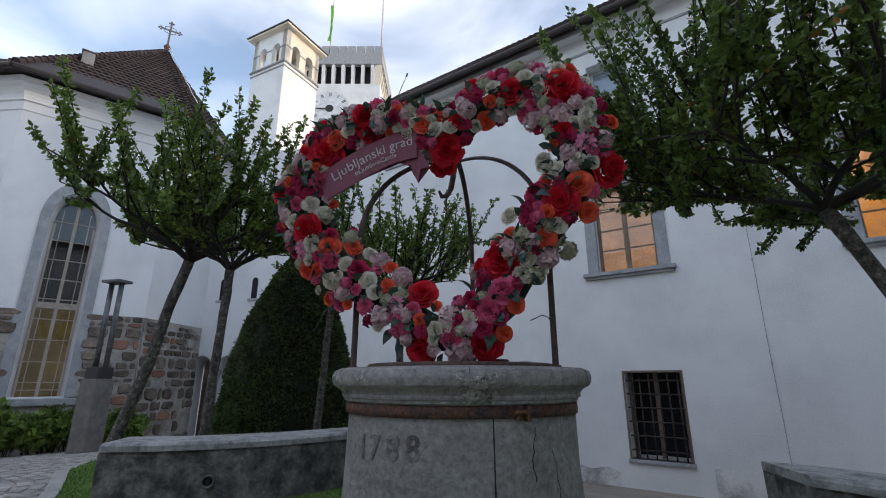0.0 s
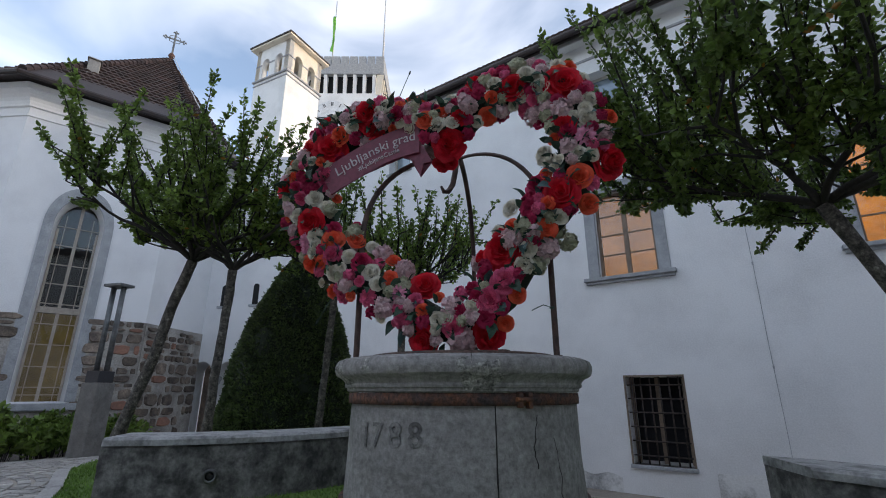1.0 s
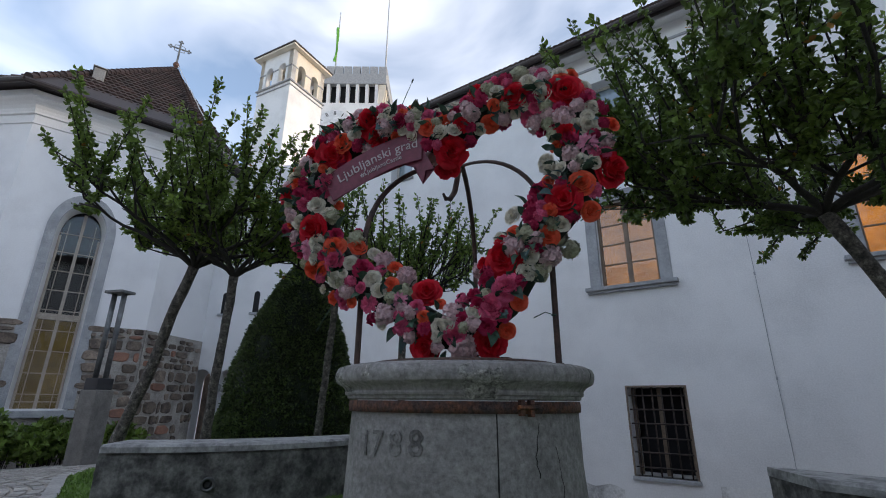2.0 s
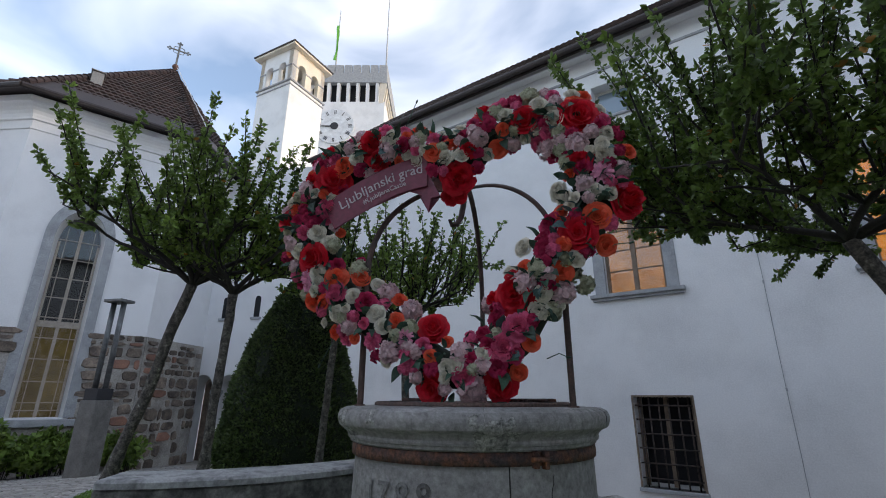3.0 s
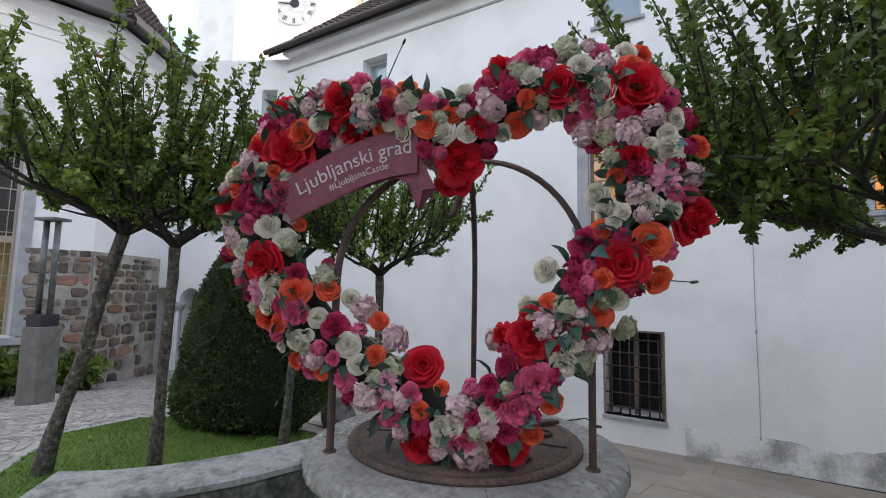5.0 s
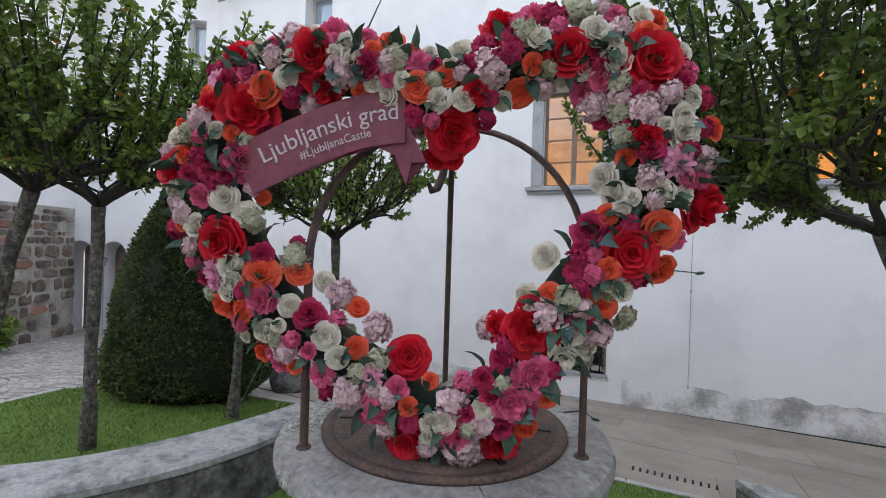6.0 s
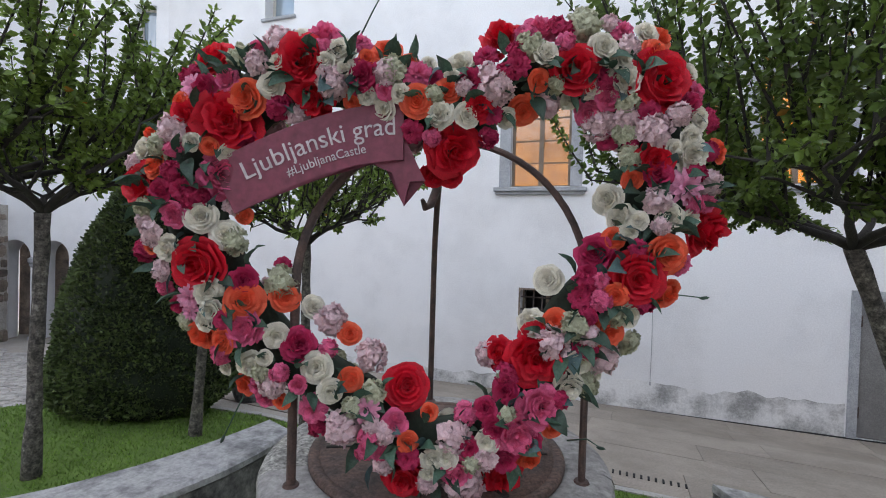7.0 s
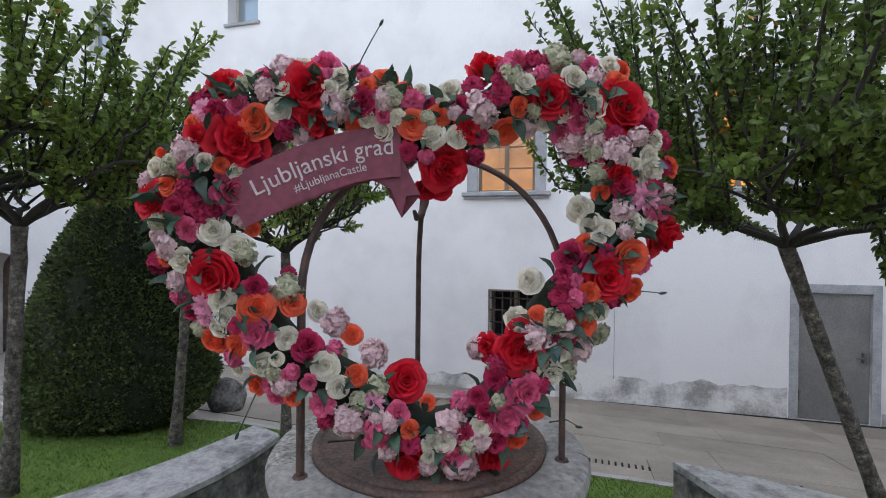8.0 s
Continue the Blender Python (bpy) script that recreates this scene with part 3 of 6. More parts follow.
def holed_face(bm, length, z0, z1, hole, centre):
    """A flat face in strips round an arched opening."""
    def quad(*pts):
        bm.faces.new([bm.verts.new((x, 0.0, z)) for x, z in pts])
    mid = len(hole) // 2
    quad((0, z0), (length, z0), (length, hole[0][1]), (0, hole[0][1]))
    quad((0, hole[mid][1]), (length, hole[mid][1]), (length, z1), (0, z1))
    for (xa, za), (xb, zb) in zip(hole[:mid], hole[1:mid + 1]):
        quad((0, za), (centre + xa, za), (centre + xb, zb), (0, zb))
        quad((centre - xa, za), (length, za), (length, zb), (centre - xb, zb))


# eaves moulding: how far it stands out, and its height against the wall head
MOULDING = [(0.002, -0.70), (0.035, -0.69), (0.035, -0.64), (0.004, -0.63), (0.004, -0.46), (0.06, -0.45), (0.06, -0.40), (0.08, -0.32), (0.12, -0.25), (0.18, -0.19), (0.26, -0.15), (0.32, -0.14), (0.32, 0.02), (0.002, 0.02)]
for i in range(-1, CH_N - 1):
    m, long_ = face_pose(i), face_length(i)
    bm = bmesh.new()
    if i == 0:
        hole = arch_outline(WIN_HALF, WIN_Z0, WIN_SPRING, WIN_TIP)
        holed_face(bm, FACE, -0.4, CH_TOP, hole, WIN_S)
        k = len(hole)
        a_ = [bm.verts.new((WIN_S + x, 0, z)) for x, z in hole]
        b_ = [bm.verts.new((WIN_S + x * 0.86, 0.42, z if j in (0, k - 1) else z - 0.04)) for j, (x, z) in enumerate(hole)]
        for j in range(k):
            bm.faces.new((a_[j], a_[(j + 1) % k], b_[(j + 1) % k], b_[j]))
    else:
        box(bm, 0, 0, -0.4, long_, 0.4, CH_TOP)
    part("wall", bm, M_PLASTER, chapel, at=m)
    bm = bmesh.new()
    inv_ = m.inverted()
    rows_ = []
    for o, z in MOULDING:
        a_, b_ = inv_ @ ch_corner(i + 1, o), inv_ @ ch_corner(i, o)
        rows_.append((bm.verts.new((a_.x, -o, CH_TOP + z)), bm.verts.new((b_.x, -o, CH_TOP + z))))
    for lower, upper in zip(rows_, rows_[1:]):
        bm.faces.new((lower[0], lower[1], upper[1], upper[0]))
    part("cornice", bm, M_PLASTER, chapel, "white moulded plaster cornice", at=m)

# roof of the apse
APEX = Vector((-14.53, 4.98, 12.64))
EAVES_R = 0.60
bm = bmesh.new()
tip = bm.verts.new(APEX)
ring = [bm.verts.new(ch_corner(i, EAVES_R) + Vector((0, 0, CH_TOP + 0.06))) for i in range(CH_N)]
for i in range(CH_N):
    bm.faces.new((ring[(i + 1) % CH_N], ring[i], tip))
bm.faces.new(ring)
part("roof_deck", bm, M_GUTTER, chapel)
for i in (-1, 0, 1):
    p, q2_ = ch_corner(i + 1, EAVES_R) + Vector((0, 0, CH_TOP + 0.06)), ch_corner(i, EAVES_R) + Vector((0, 0, CH_TOP + 0.06))
    wid = (q2_ - p).length
    peak = (APEX - p).dot((q2_ - p).normalized())
    mid_ = p + (q2_ - p).normalized() * peak
    run = (APEX - mid_).length
    tiled_slope("roof_tiles", p, q2_ - p, APEX - mid_, wid, run, chapel, M_TILE, 0.15, 0.21, clip=lambda s, t, w_=wid, r_=run, k_=peak: k_ * t / r_ - 0.05 < s < w_ - (w_ - k_) * t / r_ + 0.05 and t > 0.6)
    bm = bmesh.new()
    n_up = (APEX - mid_).normalized()
    nn = (q2_ - p).normalized().cross(n_up)
    nn = nn if nn.z > 0 else -nn
    sh = 0.12
    vs = [p + nn * 0.05, q2_ + nn * 0.05, q2_ + (APEX - q2_) * sh + nn * 0.06, p + (APEX - p) * sh + nn * 0.06]
    bm.faces.new([bm.verts.new(v_) for v_ in vs])
    part("eaves_flashing", bm, M_GUTTER, chapel, "dark sheet metal along the eaves")
for i in range(0, 3):
    c_ = ch_corner(i, EAVES_R) + Vector((0, 0, CH_TOP + 0.06))
    bm = bmesh.new()
    n_ = 30
    for k in range(n_):
        u0, u1 = c_.lerp(APEX, k / n_), c_.lerp(APEX, (k + 1.12) / n_ if k < n_ - 1 else 1)
        tube(bm, [u0 + Vector((0, 0, 0.06)), u1 + Vector((0, 0, 0.035))], [0.11, 0.085], 8)
    part("hip_tiles", bm, M_TILE, chapel, "row of round hip tiles")
for k in range(CH_N):
    a, b = ch_corner(k, EAVES_R + 0.08), ch_corner(k + 1, EAVES_R + 0.08)
    bm = bmesh.new()
    tube(bm, [a + Vector((0, 0, CH_TOP)), b + Vector((0, 0, CH_TOP))], 0.07, 8)
    part("gutter", bm, M_GUTTER, chapel)
# cross
bm = bmesh.new()
box(bm, -0.05, -0.02, 0.5, 0.05, 0.02, 2.2)
for z_, h_ in ((1.65, 0.46), ):
    box(bm, -h_, -0.018, z_, h_, 0.018, z_ + 0.09)
for ex, ez in ((-0.46, 1.695), (0.46, 1.695), (0, 2.2)):
    for dx, dz in ((0.09, 0), (-0.09, 0), (0, 0.09), (0, -0.09)):
        box(bm, ex + dx - 0.05, -0.016, ez + dz - 0.05, ex + dx + 0.05, 0.016, ez + dz + 0.05)
for s_ in (-1, 1):
    tube(bm, [Vector((s_ * 0.06, 0, 1.45)), Vector((s_ * 0.25, 0, 1.50)), Vector((s_ * 0.28, 0, 1.65))], 0.02, 6)
    tube(bm, [Vector((s_ * 0.06, 0, 1.95)), Vector((s_ * 0.25, 0, 1.90)), Vector((s_ * 0.28, 0, 1.75))], 0.02, 6)
CROSS = Matrix.Translation(APEX) @ pose(0, 0, 0, 0, 0, 72) @ Matrix.Diagonal((0.62, 0.62, 0.56, 1))
part("cross", bm, M_LEAD, chapel, "wrought metal cross with trefoil ends", at=CROSS)
bm = bmesh.new()
lathe(bm, [(0.001, 0.62), (0.1, 0.6), (0.15, 0.50), (0.17, 0.42), (0.14, 0.32), (0.06, 0.24), (0.09, 0.1), (0.14, -0.1), (0.24, -0.35)], 16)
part("finial", bm, M_RUST, chapel, "brown ball finial", True, at=CROSS)
bm = bmesh.new()
hip0 = ch_corner(0, EAVES_R) + Vector((0, 0, CH_TOP + 0.3))
tube(bm, [APEX + Vector((0.02, 0, 0.3))] + [APEX.lerp(hip0, k / 10) + Vector((0.1, 0.05, 0.15 + 0.03 * (k % 2))) for k in range(11)], 0.014, 6)
part("lightning_wire", bm, M_POLE, chapel)
# small roof hatch
mid_ = (ch_corner(1, EAVES_R) + ch_corner(0, EAVES_R)) / 2 + Vector((0, 0, CH_TOP))
spot = ch_corner(1, EAVES_R).lerp(APEX, 0.30) + Vector((0, 0.25, CH_TOP * 0.7 + 0.1))
dirn = (ch_corner(0) - ch_corner(1)).normalized()
bm = bmesh.new()
box(bm, -0.13, -0.22, -0.25, 0.13, 0.22, 0.20, 0.02)
box(bm, -0.16, -0.26, 0.20, 0.16, 0.26, 0.23, 0.01)
part("roof_hatch", bm, M_DOOR, chapel, "grey sheet-metal roof hatch", at=Matrix(((dirn.x, -dirn.y, 0, spot.x), (dirn.y, dirn.x, 0, spot.y), (0, 0, 1, spot.z), (0, 0, 0, 1))))

# Gothic window of the chapel
m = face_pose(0)
hole = arch_outline(WIN_HALF, WIN_Z0, WIN_SPRING, WIN_TIP)
outer = arch_outline(WIN_HALF + 0.19, WIN_Z0 - 0.05, WIN_SPRING, WIN_TIP + 0.26)
bm = bmesh.new()
for (o0, o1, h0, h1) in zip(outer, outer[1:], hole, hole[1:]):
    lo4 = [(WIN_S + x, z) for x, z in (o0, o1, h1, h0)]
    f0 = [bm.verts.new((x, -0.05, z)) for x, z in lo4]
    f1 = [bm.verts.new((x, 0.06, z)) for x, z in lo4]
    bm.faces.new(f0)
    for k in range(4):
        bm.faces.new((f0[k], f1[k], f1[(k + 1) % 4], f0[(k + 1) % 4]))
chw = part("window", bm, M_TRIM, chapel, "tall pointed window in a grey stone surround", at=m)
bm = bmesh.new()
box(bm, WIN_S - 0.70, -0.13, WIN_Z0 - 0.18, WIN_S + 0.70, 0.3, WIN_Z0 - 0.03, 0.02)
part("window_sill", bm, M_TRIM, chw)
bm = bmesh.new()
hw = WIN_HALF * 0.86
box(bm, WIN_S - 0.03, 0.36, WIN_Z0, WIN_S + 0.035, 0.43, WIN_TIP - 0.1)
for x in (-hw, hw - 0.05):
    box(bm, WIN_S + x, 0.362, WIN_Z0, WIN_S + x + 0.05, 0.428, WIN_SPRING)
box(bm, WIN_S - hw, 0.35, 3.30, WIN_S + hw, 0.434, 3.44)
part("window_frame", bm, M_CHAPELFRAME, chw, "beige wooden mullion and transom")
for z_ in (1.52, 1.68, 2.12, 2.60, 3.06, 3.52, 3.98, 4.44, 4.90, 5.36):
    part("glazing_bar", boxed(WIN_S - hw, 0.38, z_ - 0.010, WIN_S + hw, 0.41, z_ + 0.010), M_CHAPELFRAME, chw)
for x in (-0.26, 0.26):
    part("glazing_bar", boxed(WIN_S + x - 0.008, 0.382, WIN_Z0, WIN_S + x + 0.008, 0.408, WIN_TIP - 0.35), M_CHAPELFRAME, chw)
bm = bmesh.new()
f = bm.faces.new([bm.verts.new((WIN_S + x * 0.86, 0.4, z - 0.04)) for x, z in reversed(hole)])
part("pane", bm, M_GLASSPANE, chw)
part("lit_room", boxed(WIN_S - 0.9, 0.9, WIN_Z0 - 0.2, WIN_S + 0.9, 0.92, 3.35), M_LITDIM, chw, "lamp-lit room behind the lower panes")
# black sheet in place of the unlit room behind the upper panes
part("shade_sheet", boxed(WIN_S - 0.9, 0.9, 3.35, WIN_S + 0.9, 0.92, 6.6), M_DARK, chw)

# ---------------------------------------------------------------- link wall with arches, towers
P0, P1 = Vector((-12.77, 6.72, 0)), Vector((-9.877, 8.459, 0))
d_ = (P1 - P0).normalized()
LINK = Matrix(((d_.x, -d_.y, 0, P0.x), (d_.y, d_.x, 0, P0.y), (0, 0, 1, 0), (0, 0, 0, 1)))
LINK_L = (P1 - P0).length
bm = bmesh.new()
for x0, x1, z0, z1 in ((0, 2.66, 2.45, 8.9), (3.10, LINK_L, 2.45, 8.9), (2.66, 3.10, 2.45, 6.95), (2.66, 3.10, 8.02, 8.9)):
    box(bm, x0, 0, z0, x1, 0.6, z1)
for x0, x1 in ((-0.6, -0.15), (0.51, 0.65), (1.31, LINK_L)):
    box(bm, x0, 0.001, -0.3, x1, 0.599, 2.45)
for c_ in (0.18, 0.98):
    r_ = 0.33
    for s_ in (-1, 1):
        pts = [(c_ + s_ * r_, 2.46), (c_, 2.46)] + [(c_ + s_ * r_ * math.sin(k * math.pi / 16), 2.02 + 0.40 * math.cos(k * math.pi / 16)) for k in range(9)]
        lo_ = [bm.verts.new((x, 0.0, z)) for x, z in pts]
        hi_ = [bm.verts.new((x, 0.6, z)) for x, z in pts]
        bm.faces.new(lo_)
        bm.faces.new(list(reversed(hi_)))
        for k in range(len(pts)):
            bm.faces.new((lo_[k], hi_[k], hi_[(k + 1) % len(pts)], lo_[(k + 1) % len(pts)]))
tagged(part("wall_link", bm, M_PLASTER, at=LINK), "white plaster wall with two round arches", "wall", kind="structure")
tagged(part("wall_passage", boxed(-0.3, 0.85, -0.3, LINK_L + 0.3, 1.0, 2.9), M_RUBBLE, at=LINK), "dark rubble wall behind the arches", "wall", kind="structure")
column = thing("column", "slim grey stone column with a moulded capital", "column", at=LINK @ pose(0.58, 0.10, 0.05))
bm = bmesh.new()
lathe(bm, [(0.16, 0.0), (0.16, 0.12), (0.10, 0.16), (0.10, 1.72)], 20)
part("shaft", bm, M_TRIM, column, smooth=True)
bm = bmesh.new()
lathe(bm, [(0.10, 1.72), (0.14, 1.78), (0.14, 1.82), (0.17, 1.86), (0.17, 1.94), (0.12, 1.97), (0.0, 1.97)], 20)
part("capital", bm, M_TRIM, column)
slit_at = ((1.56, 4.05), (0.55, 4.02))
for k, (sx, sz) in enumerate(slit_at):
    s_ = tagged(new("window_%d" % (6 + k)), "narrow round-headed slit window in a white wall", "window", kind="structure")
    # no hole is cut: a dark plate on the plaster paints the slit's shade
    bm = bmesh.new()
    prism(bm, [(sx - 0.09, 0.0), (sx + 0.09, 0.0), (sx + 0.09, 0.02), (sx - 0.09, 0.02)], sz, sz + 0.55)
    tube(bm, [Vector((sx, -0.004, sz + 0.55)), Vector((sx, 0.02, sz + 0.55))], 0.09, 14)
    for v in bm.verts:
        v.co.y -= 0.006
    part("opening", bm, M_DARK, s_, at=LINK)
    part("window_sill", boxed(sx - 0.16, -0.07, sz - 0.07, sx + 0.16, 0.0, sz, 0.01), M_TRIM, s_, at=LINK)

s_ = tagged(new("window_8"), "small grey window set deep in a white wall", "window", kind="structure")
bm = bmesh.new()
for x0, x1, z0, z1 in ((2.66, 2.71, 6.95, 8.02), (3.05, 3.10, 6.95, 8.02), (2.71, 3.05, 6.95, 7.0), (2.71, 3.05, 7.97, 8.02)):
    box(bm, x0, 0.26, z0, x1, 0.32, z1)
part("window_frame", bm, M_WOODFRAME, s_, at=LINK)
part("pane", boxed(2.71, 0.285, 7.0, 3.05, 0.295, 7.97), M_GLASSGREY, s_, at=LINK)
part("window_sill", boxed(2.60, -0.06, 6.89, 3.16, 0.24, 6.95, 0.01), M_TRIM, s_, at=LINK)

EYE0 = Vector((1.379, 0.608, 1.72))


def bearing(dx, dy, dist):
    return Vector((EYE0.x + dx * dist, EYE0.y + dy * dist, 0))


# stair turret
TF, TL, TR = bearing(-0.8769, 0.4807, 30.0), bearing(-0.9093, 0.4161, 33.27), bearing(-0.8262, 0.5634, 32.86)
ux = (TR - TF).normalized()
SIDE = 4.1
TURRET = Matrix(((ux.x, -ux.y, 0, TF.x), (ux.y, ux.x, 0, TF.y), (0, 0, 1, 0), (0, 0, 0, 1)))
T_EAVE, T_LEDGE = 26.95, 24.15
turret = thing("stair_turret", "white square turret with arched openings and a flat eaves roof", "tower", at=TURRET)
IN = 0.35
part("shaft", boxed(IN, IN, -0.3, SIDE - IN, SIDE - IN, T_LEDGE - 0.1), M_PLASTER, turret)
bm = bmesh.new()
box(bm, IN - 0.14, IN - 0.14, T_LEDGE - 0.12, SIDE - IN + 0.14, SIDE - IN + 0.14, T_LEDGE + 0.0, 0.02)
box(bm, IN - 0.07, IN - 0.07, T_LEDGE - 0.45, SIDE - IN + 0.07, SIDE - IN + 0.07, T_LEDGE - 0.36, 0.02)
part("ledge", bm, M_TRIM, turret)
TW = SIDE - 2 * IN
for k in range(4):
    rot = Matrix.Translation((SIDE / 2, SIDE / 2, 0)) @ pose(0, 0, 0, 0, 0, 90 * k) @ Matrix.Translation((-TW / 2, -TW / 2, 0))
    bm = bmesh.new()
    hz0, hz1, rr = T_LEDGE + 0.05, T_LEDGE + 1.45, 0.38
    cs = (TW * 0.3, TW * 0.7)
    xs_ = [0, cs[0] - rr, cs[0] + rr, cs[1] - rr, cs[1] + rr, TW]
    for x0, x1 in ((xs_[0], xs_[1]), (xs_[2], xs_[3]), (xs_[4], xs_[5])):
        box(bm, x0 + (0.4 if x0 == 0 else 0), 0, T_LEDGE, x1, 0.4, T_EAVE)
        if x0 == 0:
            box(bm, 0, 0, T_LEDGE, 0.4, 0.4, T_EAVE)
    for c_ in cs:
        pts = [(c_ - rr, T_EAVE), (c_ - rr, hz1)] + [(c_ - rr * math.cos(j * math.pi / 12), hz1 + rr * math.sin(j * math.pi / 12)) for j in range(1, 12)] + [(c_ + rr, hz1), (c_ + rr, T_EAVE)]
        lo_ = [bm.verts.new((x, 0.0, z)) for x, z in pts]
        hi_ = [bm.verts.new((x, 0.4, z)) for x, z in pts]
        f0, f1 = bm.faces.new(lo_), bm.faces.new(list(reversed(hi_)))
        for j in range(len(pts)):
            bm.faces.new((lo_[j], hi_[j], hi_[(j + 1) % len(pts)], lo_[(j + 1) % len(pts)]))
        bmesh.ops.triangulate(bm, faces=[f0, f1], ngon_method="EAR_CLIP")
    # faces 0 and 2 take the plaster painted warm as if sunlit
    part("arcade", bm, M_PLASTER if k % 2 else M_SUNPLASTER, turret, at=rot)
    for x0, x1 in ((0.02, xs_[1]), (xs_[2], xs_[3]), (xs_[4], xs_[5])):
        part("string_course", boxed(x0, -0.05, hz1 - 0.16, x1, 0.0, hz1 - 0.06), M_TRIM, turret, at=rot)
bm = bmesh.new()
box(bm, -0.05, -0.05, T_EAVE, SIDE + 0.05, SIDE + 0.05, T_EAVE + 0.16, 0.02)
# eaves carry the same painted sun warmth
part("eaves_slab", bm, M_SUNPLASTER, turret)
bm = bmesh.new()
box(bm, -0.12, -0.12, T_EAVE + 0.16, SIDE + 0.12, SIDE + 0.12, T_EAVE + 0.26)
vt = bm.verts.new((SIDE / 2, SIDE / 2, T_EAVE + 1.2))
c4 = [bm.verts.new(p) for p in ((-0.1, -0.1, T_EAVE + 0.26), (SIDE + 0.1, -0.1, T_EAVE + 0.26), (SIDE + 0.1, SIDE + 0.1, T_EAVE + 0.26), (-0.1, SIDE + 0.1, T_EAVE + 0.26))]
for k in range(4):
    bm.faces.new((c4[k], c4[(k + 1) % 4], vt))
part("roof", bm, M_GUTTER, turret)

# clock tower
BR = bearing(-0.7419, 0.6705, 40.0)
BL = BR + (bearing(-0.8279, 0.5609, 41.29) - BR) * 1.71
ux = (BR - BL).normalized()
BW = (BR - BL).length
TOWER = Matrix(((ux.x, -ux.y, 0, BL.x), (ux.y, ux.x, 0, BL.y), (0, 0, 1, 0), (0, 0, 0, 1)))
tower = thing("clock_tower", "white castle clock tower with a crenellated parapet", "tower", at=TOWER)
B_TOP, B_SLOT0, B_SLOT1 = 34.79, 30.35, 32.35
part("shaft", boxed(0.1, 0.1, -0.3, BW - 0.1, BW - 0.1, B_SLOT0), M_PLASTER, tower)
# near-black block gives the corbel slots their shade by colour
part("shade_core", boxed(0.9, 0.9, B_SLOT0, BW - 0.9, BW - 0.9, B_SLOT1 + 0.8), M_DARK, tower)
for k in range(4):
    rot = Matrix.Translation((BW / 2, BW / 2, 0)) @ pose(0, 0, 0, 0, 0, 90 * k) @ Matrix.Translation((-BW / 2, -BW / 2, 0))
    nn_ = 10
    for j in range(nn_ + 1):
        x = BW * j / nn_
        if j < nn_:
            bm = bmesh.new()
            prof = [(0.0, B_SLOT1 + 0.2), (0.0, B_SLOT1 - 0.1), (0.28, B_SLOT0 - 0.15), (0.7, B_SLOT0 - 0.15), (0.7, B_SLOT1 + 0.2)]
            x0, x1 = max(0.0, x - 0.17) + 0.05, x + 0.19
            lo_ = [bm.verts.new((x0, y, z)) for y, z in prof]
            hi_ = [bm.verts.new((x1, y, z)) for y, z in prof]
            bm.faces.new(lo_)
            bm.faces.new(list(reversed(hi_)))
            for q in range(5):
                bm.faces.new((lo_[q], hi_[q], hi_[(q + 1) % 5], lo_[(q + 1) % 5]))
            # corbels on side 1 are coloured as if the sun struck them
            part("corbel", bm, M_SUNPLASTER if k == 1 else M_PLASTER, tower, at=rot)
    bm = bmesh.new()
    box(bm, 0.0, -0.1, B_SLOT1 + 0.2, BW - 0.42, 0.4, B_SLOT1 + 0.36, 0.02)
    box(bm, 0.0, 0.0, B_SLOT1 + 0.36, BW - 0.41, 0.4, B_TOP - 0.95)
    part("parapet", bm, M_TRIM, tower, at=rot)
    mw = BW / 11
    for j in range(11):
        bm = bmesh.new()
        box(bm, j * mw + 0.06, 0.0, B_TOP - 0.95, (j + 1) * mw - 0.06, 0.4, B_TOP, 0.02)
        part("merlon", bm, M_TRIM, tower, at=rot)
CX, CZ, CR = BW * 0.5, 27.43, 1.95
clock = part("clock_face", bmesh.new(), M_CLOCK, tower, "white round clock face with black numerals")
bm = bmesh.new()
tube(bm, [Vector((CX, 0.12, CZ)), Vector((CX, -0.06, CZ))], CR, 40)
bm.to_mesh(clock.data)
bm.free()
for h in range(12):
    a_ = radians(90 - 30 * h)
    strokes = (2, 1, 2, 3, 3, 1, 2, 3, 3, 3, 1, 2)[h]
    bm = bmesh.new()
    for s_ in range(strokes):
        off = (s_ - (strokes - 1) / 2) * 0.13
        lean = (0.35 if (h in (0, 9, 10, 11) and s_ == 0) else 0.0)
        mm = Matrix.Translation((CX, 0, CZ)) @ Matrix.Rotation(-(a_ - math.pi / 2), 4, "Y")
        box(bm, -0.035 + off, -0.08, CR * 0.70, 0.035 + off, -0.061, CR * 0.92, m=mm @ Matrix.Translation((0, 0, 0)))
    part("numeral", bm, M_BLACK, clock)
bm = bmesh.new()
tube(bm, [Vector((CX, -0.061, CZ)), Vector((CX, -0.10, CZ))], 0.40, 24)
part("hand_boss", bm, M_BLACK, clock)
bm = bmesh.new()
box(bm, CX - 1.30, -0.12, CZ - 0.08, CX, -0.10, CZ + 0.02)
part("clock_pointer", bm, M_BLACK, clock)
bm = bmesh.new()
box(bm, CX - 0.9, -0.145, CZ - 0.13, CX, -0.121, CZ - 0.01)
part("clock_pointer", bm, M_BLACK, clock)
